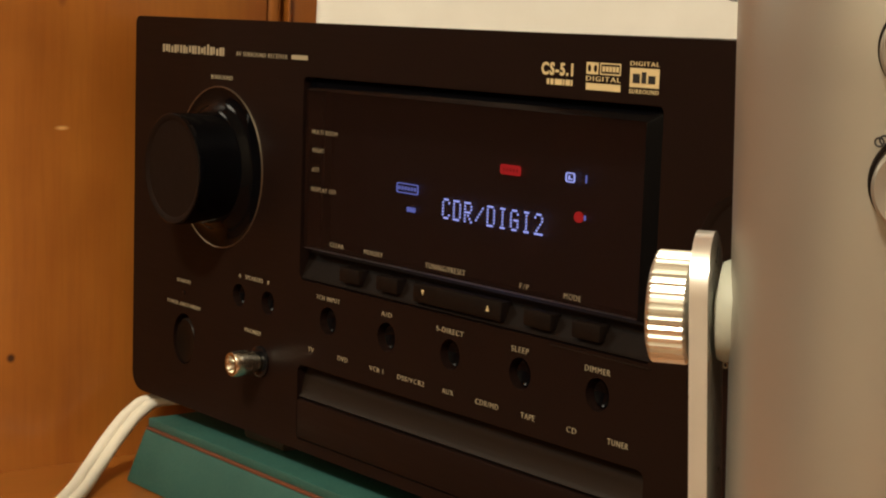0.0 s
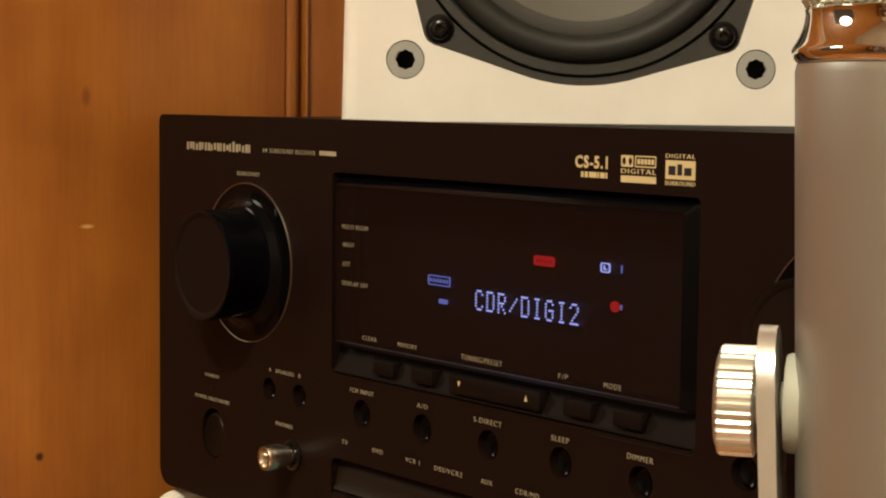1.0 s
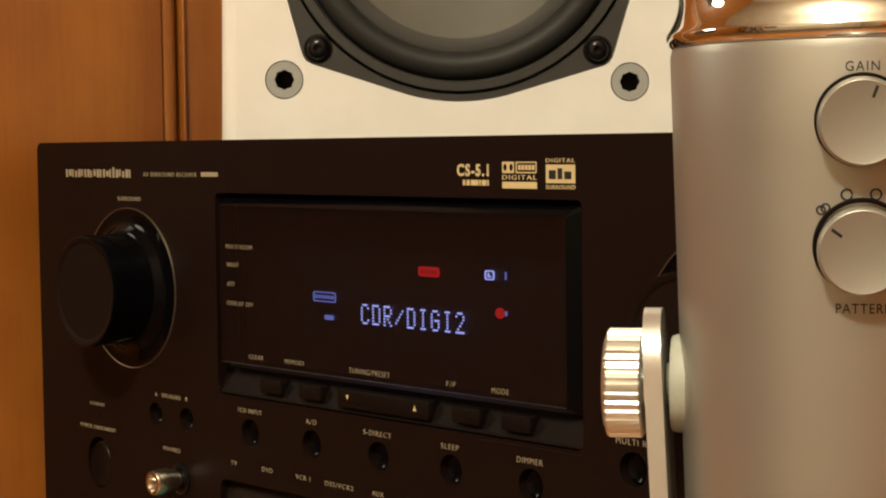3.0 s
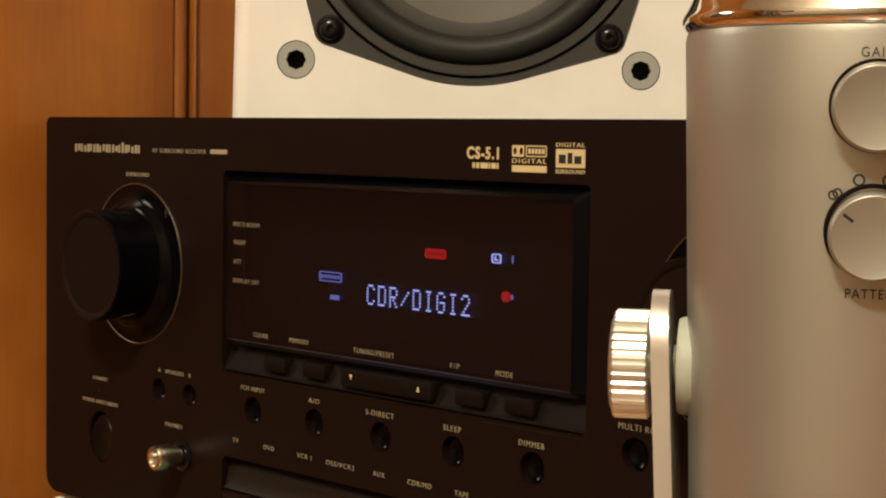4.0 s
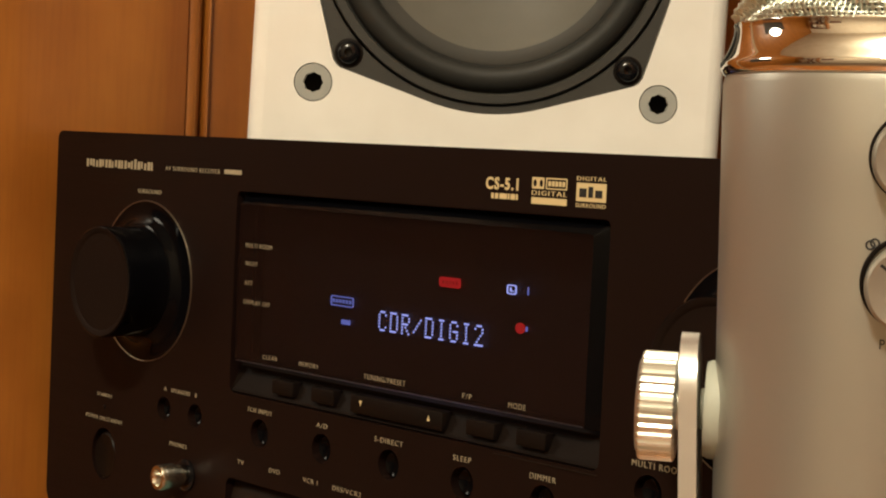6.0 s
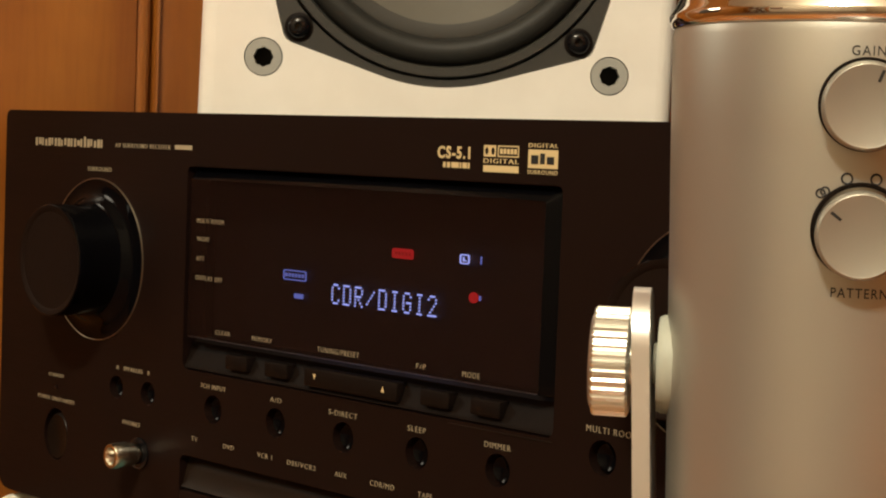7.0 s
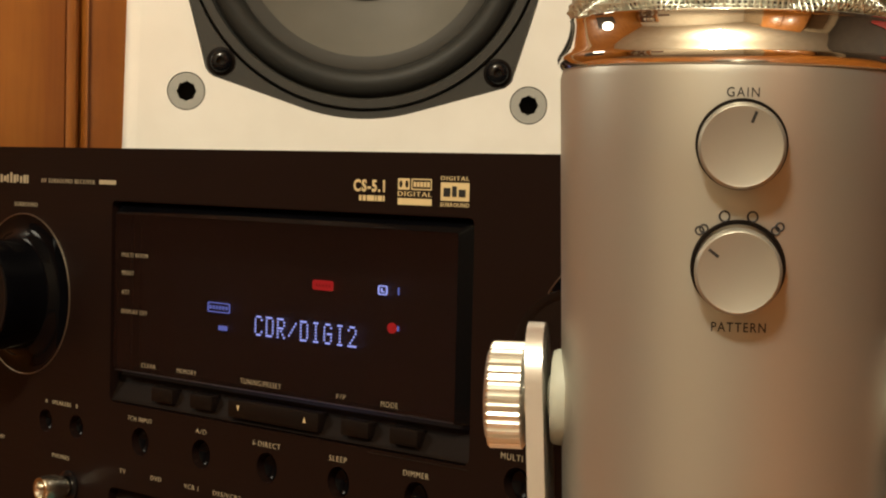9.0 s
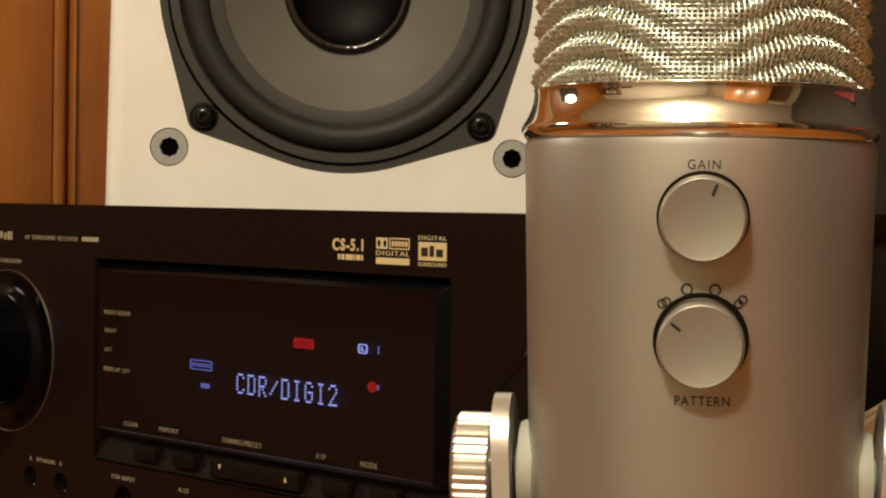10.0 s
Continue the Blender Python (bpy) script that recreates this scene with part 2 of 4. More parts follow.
GLUE = grain(material("glossy_black_glue", (0.004, 0.004, 0.004), 0.06, spec=0.7), 300, 0.04, 0.09, 0.02)
KNOB_FACE = grain(material("matt_black_knob_face", (0.0095, 0.0050, 0.0034), 0.6, spec=0.08), 700, 0.55, 0.7, 0.1)
BLUE_GLOW = glowing("blue_white_phosphor", (0.40, 0.47, 1.0), 5.6)
BLUE_DIM = glowing("dim_blue_phosphor", (0.27, 0.34, 1.0), 2.3)
RED_GLOW = glowing("red_phosphor", (1.0, 0.03, 0.03), 1.9)


# ---- mesh helpers ----
def mesh_of(bm, name, mat, smooth=None):
    me = bpy.data.meshes.new(name)
    bmesh.ops.recalc_face_normals(bm, faces=bm.faces)
    if smooth is not None:
        for f in bm.faces:
            f.smooth = True
        for e in bm.edges:
            e.smooth = len(e.link_faces) == 2 and e.calc_face_angle() < radians(smooth)
    bm.to_mesh(me)
    bm.free()
    me.materials.append(mat)
    return me


def thing(name, place, label, category, group="", kind="", turn=None):
    ob = new(name)
    ob.empty_display_size = 0.02
    ob.matrix_world = Matrix.Translation(place) if turn is None else turn
    bpy.context.view_layer.update()
    return tagged(ob, label, category, group, kind)


def part(name, bm, mat, parent, label="", smooth=35, m=None):
    """One mesh under a thing or a part, in its parent's own coordinates."""
    ob = new(name, mesh_of(bm, name, mat, smooth))
    ob.parent = parent
    if m is not None:
        ob.matrix_basis = m
    return tagged(ob, label)


def structure(name, bm, mat, label, category, smooth=35):
    return tagged(new(name, mesh_of(bm, name, mat, smooth)), label, category, kind="structure")


def box(x0, x1, y0, y1, z0, z1, bevel=0.0, segments=2, bm=None):
    bm = bm or bmesh.new()
    made = bmesh.ops.create_cube(bm, size=1.0)["verts"]
    m = Matrix.Translation(((x0 + x1) / 2, (y0 + y1) / 2, (z0 + z1) / 2)) @ Matrix.Diagonal((x1 - x0, y1 - y0, z1 - z0, 1))
    bmesh.ops.transform(bm, matrix=m, verts=made)
    if bevel:
        edges = list({e for v in made for e in v.link_edges})
        bmesh.ops.bevel(bm, geom=edges, offset=bevel, segments=segments, profile=0.5, affect="EDGES")
    return bm


def lathe(profile, segments=48, m=None, bm=None):
    """Turns (radius, height) pairs round the z axis; ends on the axis are closed with a fan."""
    bm = bm or bmesh.new()
    rows = []
    for r, h in profile:
        if r < 1e-7:
            rows.append([bm.verts.new((0, 0, h))])
        else:
            rows.append([bm.verts.new((r * math.cos(2 * math.pi * k / segments), r * math.sin(2 * math.pi * k / segments), h)) for k in range(segments)])
    for a, b in zip(rows, rows[1:]):
        for k in range(segments):
            j = (k + 1) % segments
            if len(a) == 1 and len(b) > 1:
                bm.faces.new((a[0], b[k], b[j]))
            elif len(b) == 1 and len(a) > 1:
                bm.faces.new((a[k], a[j], b[0]))
            elif len(a) > 1:
                bm.faces.new((a[k], a[j], b[j], b[k]))
    if m is not None:
        bmesh.ops.transform(bm, matrix=m, verts=[v for row in rows for v in row])
    return bm


OUT = Matrix.Rotation(radians(90), 4, "X")      # turns +z of a lathe to -y, out of a front


def out(x, y, z):
    return Matrix.Translation((x, y, z)) @ OUT


def plate(outer, holes, y0, y1, bevel=0.0):
    """A plate in the xz plane from y0 (front) to y1, with holes through it."""
    bm = bmesh.new()
    fronts, backs = [], []
    for loop in [outer] + holes:
        for store, y in ((fronts, y0), (backs, y1)):
            vs = [bm.verts.new((x, y, z)) for x, z in loop]
            store.append((vs, [bm.edges.new((vs[i], vs[(i + 1) % len(vs)])) for i in range(len(vs))]))
    for store in (fronts, backs):
        bmesh.ops.triangle_fill(bm, use_beauty=True, use_dissolve=False, edges=[e for _, es in store for e in es])
    for (f, _), (b, _) in zip(fronts, backs):
        for i in range(len(f)):
            j = (i + 1) % len(f)
            bm.faces.new((f[i], f[j], b[j], b[i]))
    if bevel:
        rim = [e for _, es in fronts for e in es]
        bmesh.ops.bevel(bm, geom=rim, offset=bevel, segments=2, profile=0.5, affect="EDGES")
    return bm


def rounded(x0, x1, z0, z1, r, r_low=None, steps=5):
    r_low = r if r_low is None else r_low
    pts = []
    for cx, cz, rr, a in ((x1, z1, r, 0), (x0, z1, r, 90), (x0, z0, r_low, 180), (x1, z0, r_low, 270)):
        ox = cx - rr if cx == x1 else cx + rr
        oz = cz - rr if cz == z1 else cz + rr
        for k in range(steps + 1):
            t = radians(a + 90 * k / steps)
            pts.append((ox + rr * math.cos(t), oz + rr * math.sin(t)))
    return pts


def circle(cx, cz, rx, rz=None, n=32):
    rz = rz or rx
    return [(cx + rx * math.cos(2 * math.pi * k / n), cz + rz * math.sin(2 * math.pi * k / n)) for k in range(n)]


def tube(points, radius, sides=10, closed=False, bm=None):
    """A round bar along points."""
    bm = bm or bmesh.new()
    pts = [Vector(q) for q in points]
    n = len(pts)
    rows, up = [], None
    for i, q in enumerate(pts):
        a = pts[(i - 1) % n] if closed or i else q
        b = pts[(i + 1) % n] if closed or i < n - 1 else q
        d = (b - a).normalized()
        if up is None:
            up = d.orthogonal().normalized()
        up = (up - d * up.dot(d)).normalized()
        side = d.cross(up)
        rows.append([bm.verts.new(q + radius * (math.cos(2 * math.pi * k / sides) * up + math.sin(2 * math.pi * k / sides) * side)) for k in range(sides)])
    last = n if closed else n - 1
    for i in range(last):
        a, b = rows[i], rows[(i + 1) % n]
        for k in range(sides):
            j = (k + 1) % sides
            bm.faces.new((a[k], a[j], b[j], b[k]))
    if not closed:
        bm.faces.new(rows[0][::-1])
        bm.faces.new(rows[-1])
    return bm


def spline(points, steps=10):
    """Catmull-Rom through points."""
    p = [Vector(q) for q in points]
    p = [2 * p[0] - p[1]] + p + [2 * p[-1] - p[-2]]
    res = []
    for i in range(1, len(p) - 2):
        for k in range(steps):
            t = k / steps
            res.append(0.5 * (2 * p[i] + (p[i + 1] - p[i - 1]) * t + (2 * p[i - 1] - 5 * p[i] + 4 * p[i + 1] - p[i + 2]) * t * t
                              + (3 * p[i] - p[i - 1] - 3 * p[i + 1] + p[i + 2]) * t ** 3))
    return res + [p[-2]]


def lettering(text, width, height, thick=0.00012, weight=-0.015):
    """Built-in font as a bmesh in the xz plane, centred, of the given width and cap height, its face towards -y."""
    cu = bpy.data.curves.new("lettering", "FONT")
    cu.body, cu.size, cu.resolution_u, cu.extrude = text, 1.0, 3, 0.5
    cu.offset, cu.space_character = weight, 1.2
    ob = bpy.data.objects.new("lettering", cu)
    scene.collection.objects.link(ob)
    bpy.context.view_layer.update()
    me = bpy.data.meshes.new_from_object(ob.evaluated_get(bpy.context.evaluated_depsgraph_get()))
    bpy.data.objects.remove(ob)
    bpy.data.curves.remove(cu)
    bm = bmesh.new()
    bm.from_mesh(me)
    bpy.data.meshes.remove(me)
    xs = [v.co.x for v in bm.verts]
    ys = [v.co.y for v in bm.verts]
    cx, cy = (min(xs) + max(xs)) / 2, (min(ys) + max(ys)) / 2
    sx, sy = width / (max(xs) - min(xs)), height / (max(ys) - min(ys))
    for v in bm.verts:
        v.co = ((v.co.x - cx) * sx, -v.co.z * 2 * thick, (v.co.y - cy) * sy)
    return bm


# ---- the room ----
def build_room():
    structure("floor", box(-1.3, 2.6, -2.6, 0.6, -0.83, -0.78), CARPET, "brown carpeted floor", "floor")
    structure("ceiling", box(-1.3, 2.6, -2.6, 0.6, 1.72, 1.77), PLASTER, "cream plaster ceiling", "ceiling")
    structure("wall_east", box(2.5, 2.6, -2.6, 0.6, -0.78, 1.72), TAN_WALL, "tan painted wall", "wall")
    structure("wall_south", box(-1.2, 2.5, -2.6, -2.5, -0.78, 1.72), PLASTER, "cream plaster wall", "wall")
    structure("wall_far_west", box(-1.3, -1.2, -2.6, 0.03, -0.78, 1.72), PINE, "varnished pine panelled wall", "wall")
    structure("wall_return", box(-1.2, -0.15, -0.07, 0.03, -0.78, 1.72), TAN_WALL, "tan painted wall beside the pine boards", "wall")
    structure("wall_north", box(-0.0195, 2.5, 0.50, 0.58, -0.78, 1.72), DARK_WALL, "dark brown panelled wall, its shade put into the colour", "wall")
    # boards of the side wall: upright tongue-and-groove pine with a double bead at each joint
    wall = structure("wall_west", box(-0.15, -0.034, -0.0725, 0.6, -0.78, 1.72), PINE, "orange varnished knotty pine board wall", "wall")
    pitch, seam = 0.1610, 0.0880
    face, back = -0.02, -0.0335
    section = [(0.0006, back), (0.0007, face - 0.0042), (0.0010, face - 0.0026), (0.0016, face - 0.0010), (0.0022, face - 0.0005), (0.0029, face - 0.0010), (0.0034, face - 0.0028),
               (0.0042, face - 0.0044), (0.0080, face - 0.0030), (0.0128, face), (pitch - 0.0112, face), (pitch - 0.0109, face - 0.0016), (pitch - 0.0104, face - 0.0030),
               (pitch - 0.0099, face - 0.0016), (pitch - 0.0085, face - 0.0003), (pitch - 0.0062, face + 0.0003), (pitch - 0.0040, face - 0.0004), (pitch - 0.0024, face - 0.0020),
               (pitch - 0.0018, face - 0.0044), (pitch - 0.0002, face - 0.0046), (pitch - 0.0002, back)]
    bm = bmesh.new()
    low = [bm.verts.new((x, y, -0.78)) for y, x in section]
    high = [bm.verts.new((x, y, 1.72)) for y, x in section]
    for i in range(len(section)):
        j = (i + 1) % len(section)
        bm.faces.new((low[i], low[j], high[j], high[i]))
    bm.faces.new(low)
    bm.faces.new(high[::-1])
    me = mesh_of(bm, "board", PINE, 40)
    for k in range(-1, 3):
        ob = new("board", me)
        ob.parent = wall
        ob.location = (0, seam + k * pitch, 0)
    desk = structure("desk_top", box(-0.02, 1.5, -0.34, 0.499, -0.064, -0.034, 0.003), PINE_FLAT, "varnished pine desk top", "desk")
    for x in (0.0, 1.42):
        for y in (-0.32, 0.42):
            part("leg", box(x, x + 0.06, y, y + 0.06, -0.78, -0.0642, 0.003), PINE, desk)
    return wall, desk


wall_west, desk_top = build_room()


# ---- the receiver ----
MM = 0.001


def build_receiver():
    rec = thing("av_receiver", (0.22, 0.0, -0.0074), "wide black home cinema receiver with a lit blue display", "receiver")
    base = Matrix.Translation((-0.22, 0.0, 0.0074))     # parts are given in the room's own metres

    def p(name, bm, mat, label="", parent=rec, smooth=35):
        ob = part(name, bm, mat, parent, label, smooth)
        if parent is rec:
            ob.matrix_basis = base
        return ob

    # front plate with the openings for the display, the flap's finger groove and the buttons
    round_xs = [146.7, 183.2, 219.7, 256.2, 292.7]
    holes = [rounded(0.1270, 0.3152, 0.0668, 0.1436, 0.0022, 0.003, 3), rounded(0.1272, 0.3142, 0.0052, 0.0342, 0.003, 0.002, 3)]
    holes += [circle(x * MM, 0.0537, 0.0053, n=48) for x in round_xs]
    holes += [circle(x * MM, 0.0545, 0.0046, n=40) for x in (84.0, 105.3)]
    holes += [circle(0.335, 0.0640, 0.0053, n=48), circle(0.0412, 0.0297, 0.0088, 0.0108, 32)]
    front = p("front_panel", plate(rounded(-0.0032, 0.4432, 0.0008, 0.1635, 0.0035, 0.008), holes, 0.0, 0.009), BLACK_PANEL, "black brushed metal front panel", smooth=None)
    p("backing", plate(rounded(0.004, 0.436, 0.004, 0.160, 0.001, None, 1), [rounded(0.1284, 0.3139, 0.0787, 0.1423, 0.001, None, 1)], 0.0092, 0.0125), BLACK_PLASTIC)
    cover = p("cover", box(0.006, 0.434, 0.0172, 0.405, 0.004, 0.1626, 0.003), BLACK_COVER, "black painted steel top cover")
    # rolled edge along the cover's side
    p("cover_edge", box(0.4325, 0.4350, 0.0175, 0.404, 0.1580, 0.1654, 0.0006), BLACK_PANEL)
    for x in (0.088, 0.352):
        for y in (0.0255, 0.35):
            p("foot", box(x - 0.015, x + 0.015, y - 0.0155, y + 0.0145, -0.0073, 0.0042, 0.002), FOOT, "grey-brown square plastic foot")

    # display: back, glass block with chamfered rim, ledge with keys below it
    p("display_back", box(0.1260, 0.3160, 0.0145, 0.0168, 0.0770, 0.1440), DISPLAY_BACK, "dark display screen")
    rim_out, rim_in = rounded(0.1276, 0.3146, 0.0786, 0.1431, 0.002, 0.001, 3), rounded(0.1302, 0.3092, 0.0794, 0.1388, 0.0012, 0.001, 3)
    bm = bmesh.new()
    a = [bm.verts.new((x, 0.0034, z)) for x, z in rim_out]
    b = [bm.verts.new((x, -0.0008, z)) for x, z in rim_in]
    for i in range(len(a)):
        j = (i + 1) % len(a)
        bm.faces.new((a[i], a[j], b[j], b[i]))
    p("display_rim", bm, BLACK_SATIN, "chamfered glossy rim of the display window")
    glass = p("display_glass", box(0.1302, 0.3092, -0.0007, 0.0011, 0.0795, 0.1388), GLASS, "smoked glass display window", smooth=None)
    glass.visible_shadow = False
    # ledge sloping out towards its lower edge
    bm = bmesh.new()
    prof = [(0.0075, 0.0786), (0.0050, 0.0772), (0.0012, 0.0684), (0.0004, 0.0676), (0.0010, 0.0669), (0.0088, 0.0669), (0.0088, 0.0786)]
    ends = [[bm.verts.new((x, y, z)) for y, z in prof] for x in (0.1274, 0.3148)]
    for i in range(len(prof)):
        j = (i + 1) % len(prof)
        bm.faces.new((ends[0][i], ends[0][j], ends[1][j], ends[1][i]))
    bm.faces.new(ends[0])
    bm.faces.new(ends[1][::-1])
    p("key_ledge", bm, LEDGE, "sloping black ledge under the display", smooth=20)
    for x0, x1 in ((153.5, 166.0), (176.5, 189.0), (257.0, 270.2), (280.0, 292.8)):
        p("key", box(x0 * MM, x1 * MM, -0.0004, 0.005, 0.0698, 0.0752, 0.0006), LEDGE, "small black push key")
    p("rocker_key", box(0.1985, 0.2460, -0.0006, 0.005, 0.0690, 0.0756, 0.0008), LEDGE, "wide black tuning rocker key")
    for x, z in ((204.4, 72.9), (239.4, 72.6)):
        bm = bmesh.new()
        s = 1 if x > 220 else -1
        q = [bm.verts.new(c) for c in ((x * MM - 0.0008, -0.00072, z * MM - s * 0.0009), (x * MM + 0.0008, -0.00072, z * MM - s * 0.0009), (x * MM, -0.00072, z * MM + s * 0.0011))]
        f = bm.faces.new(q)
        ext = bmesh.ops.extrude_face_region(bm, geom=[f])
        bmesh.ops.translate(bm, verts=[v for v in ext["geom"] if isinstance(v, bmesh.types.BMVert)], vec=(0, 0.0004, 0))
        p("arrow_mark", bm, PRINT_GOLD)

    # round push buttons, each in its dished hole
    for x, z, r in [(x, 53.7, 4.7) for x in round_xs] + [(335.0, 64.0, 4.7), (84.0, 54.5, 4.0), (105.3, 54.5, 4.0)]:
        r *= MM
        p("push_button", lathe([(r * 0.94, -0.007), (r * 0.94, -0.0030), (r * 0.86, -0.0024), (r * 0.5, -0.0034), (0, -0.0037)], 48, out(x * MM, 0.0, z * MM)), BLACK_SATIN, "small round black push button")
    bm = lathe([(0.0081, -0.006), (0.0081, -0.0012), (0.0074, -0.0002), (0.004, -0.0012), (0, -0.0016)], 32, Matrix.Translation((0.0420, 0.0, 0.0288)) @ OUT @ Matrix.Diagonal((1, 1.22, 1, 1)))
    p("power_button", bm, BLACK_PLASTIC, "oval black power button")
    p("standby_lamp", lathe([(0.0009, -0.001), (0.0009, 0.0003), (0, 0.0005)], 12, out(0.0408, 0.0, 0.0492)), BLACK_GLOSS)

    # the two big knobs, each in a dished skirt with a bright thin ring
    for x, name, label in ((67.4, "surround_knob", "large round glossy black surround knob"), (372.6, "volume_knob", "large round glossy black volume knob")):
        cx = x * MM
        knob = p(name, lathe([(0.0228, 0.0012), (0.0226, 0.004), (0.0222, 0.0050), (0.0220, 0.0120), (0.0222, 0.0200), (0.0220, 0.0217), (0.0216, 0.0220)], 72, out(cx, 0.0, 0.1042)), BLACK_SATIN, label)
        part("knob_face", lathe([(0.0216, 0.0220), (0.0200, 0.0218), (0.0192, 0.0212), (0, 0.0206)], 72, out(cx, 0.0, 0.1042)), KNOB_FACE, knob, "matt black knob face")
        part("skirt", lathe([(0.0323, 0.0004), (0.0314, 0.0004), (0.0302, 0.0002), (0.0272, 0.0008), (0.0252, 0.0018), (0.0238, 0.0036), (0.0226, 0.0040)], 72, out(cx, 0.0, 0.1042)), BLACK_SATIN, knob)
        part("ring", lathe([(0.0326, -0.0002), (0.0326, 0.0003), (0.0325, 0.0006), (0.0324, 0.0006), (0.0322, 0.0004)], 96, out(cx, 0.0, 0.1042)), RING_METAL, knob, "thin bright metal ring")

    # finger groove and hinged flap along the bottom
    bm = bmesh.new()
    prof = [(0.0088, 0.0341), (0.0056, 0.0340), (0.0042, 0.0328), (0.0030, 0.0285), (0.0017, 0.0232), (0.0006, 0.0218), (0.0012, 0.0213), (0.0088, 0.0212)]
    ends = [[bm.verts.new((x, y, z)) for y, z in prof] for x in (0.1276, 0.3138)]
    for i in range(len(prof)):
        j = (i + 1) % len(prof)
        bm.faces.new((ends[0][i], ends[0][j], ends[1][j], ends[1][i]))
    bm.faces.new(ends[0])
    bm.faces.new(ends[1][::-1])
    p("finger_groove", bm, GROOVE, "curved finger groove above the flap", smooth=50)
    p("flap", box(0.1276, 0.3138, -0.0004, 0.006, 0.0056, 0.0208, 0.0008), BLACK_PANEL, "hinged black front flap, closed")
    p("trim_line", box(0.2700, 0.3150, -0.0003, 0.0006, 0.0654, 0.0658, 0.0001), GROOVE)

    # metal plug adapter in the headphone socket
    lean = Matrix.Translation((0.1010, 0.0, 0.0305)) @ Matrix.Rotation(radians(-2), 4, "Z") @ OUT
    plug = p("headphone_plug", lathe([(0.0032, -0.002), (0.0032, 0.0028), (0.0044, 0.0034), (0.0044, 0.0058), (0.0051, 0.0064), (0.0051, 0.0126), (0.0046, 0.0134), (0.0034, 0.0134), (0.0028, 0.0122), (0.0018, 0.0092), (0, 0.0092)], 32, lean), PLUG, "shiny silver headphone plug adapter")
    part("collar", lathe([(0.0062, 0.0), (0.0062, 0.0009), (0.0054, 0.0013), (0.004, 0.0013)], 32, out(0.1010, 0.0, 0.0305)), BLACK_GLOSS, plug)

    # printing on the panel: words with width and height in millimetres
    words = [("SURROUND", 68.2, 140.4, 16.6, 1.7), ("STANDBY", 40.8, 54.2, 11.4, 1.4), ("POWER ON/STANDBY", 40.9, 44.3, 27.4, 1.6),
             ("A   SPEAKERS   B", 95.0, 62.5, 22.4, 1.6), ("PHONES", 94.9, 41.4, 11.5, 1.6),
             ("7CH INPUT", 146.6, 62.0, 15.0, 1.7), ("A/D", 183.2, 61.9, 6.2, 1.7), ("S-DIRECT", 219.4, 61.7, 14.6, 1.8), ("SLEEP", 255.9, 61.5, 8.4, 1.8), ("DIMMER", 292.4, 61.3, 11.2, 1.8),
             ("MULTI ROOM", 338.2, 72.2, 19.5, 1.9),
             ("TV", 136.1, 41.2, 3.8, 1.7), ("DVD", 156.9, 41.1, 6.2, 1.7), ("VCR 1", 178.0, 41.0, 8.2, 1.7), ("DSS/VCR2", 198.4, 40.8, 15.4, 1.7), ("AUX", 219.3, 40.7, 6.0, 1.7),
             ("CDR/MD", 240.2, 40.5, 11.8, 1.8), ("TAPE", 260.9, 40.4, 6.6, 1.8), ("CD", 281.8, 40.3, 4.4, 1.8), ("TUNER", 302.7, 40.3, 9.0, 1.8),
             ("AV SURROUND RECEIVER", 97.2, 150.3, 36.6, 1.7)]
    for text, x, z, w, h in words:
        p("printed_word", lettering(text, w * MM, h * MM), PRINT_GREY).matrix_basis = base @ Matrix.Translation((x * MM, -0.00006, z * MM))
    win = [("MULTI ROOM", 142.8, 123.5, 16.0, 1.6), ("NIGHT", 138.9, 116.7, 7.2, 1.6), ("ATT", 137.4, 109.4, 4.6, 1.6), ("DISPLAY OFF", 143.0, 102.2, 16.0, 1.6),
           ("CLEAR", 152.3, 82.8, 8.6, 1.6), ("MEMORY", 175.2, 82.8, 11.2, 1.6), ("TUNING/PRESET", 216.5, 82.7, 21.6, 1.8), ("F/P", 257.6, 82.5, 4.4, 1.7), ("MODE", 280.4, 82.3, 7.6, 1.8)]
    for text, x, z, w, h in win:
        part("printed_word", lettering(text, w * MM, h * MM, 0.00005), PRINT_GREY, glass, m=Matrix.Translation((x * MM, -0.00082, z * MM)))

    # maker's mark and format badges as plain shapes
    def bar(x0, x1, z0, z1, mat=PRINT_GOLD, y=-0.0001):
        return p("badge_bar", box(x0 * MM, x1 * MM, y, y + 0.0003, z0 * MM, z1 * MM), mat, smooth=None)

    # a run of upright strokes
    for k in range(21):
        x = 20.4 + k * 2.4
        bar(x, x + (1.5, 1.9, 1.2)[k % 3], 148.9 + (0.5 if k % 4 == 1 else 0), 152.2 - (0.6 if k % 5 == 3 else 0) + (0.9 if k == 15 else 0), PRINT_GREY)
    bar(118.4, 129.3, 149.6, 151.3, PRINT_GREY)
    # gold wording of the format badges, with a short line of strokes below the first
    def gold_word(text, x, z, w, h):
        p("printed_word", lettering(text, w * MM, h * MM, weight=0.03 if h > 3 else -0.004), PRINT_GOLD).matrix_basis = base @ Matrix.Translation((x * MM, -0.0001, z * MM))

    gold_word("CS-5.1", 268.2, 152.5, 14.6, 4.0)
    gold_word("DIGITAL", 289.1, 150.3, 15.0, 1.5)
    gold_word("DIGITAL", 306.6, 155.6, 12.0, 1.3)
    gold_word("SURROUND", 306.6, 147.4, 12.2, 1.3)
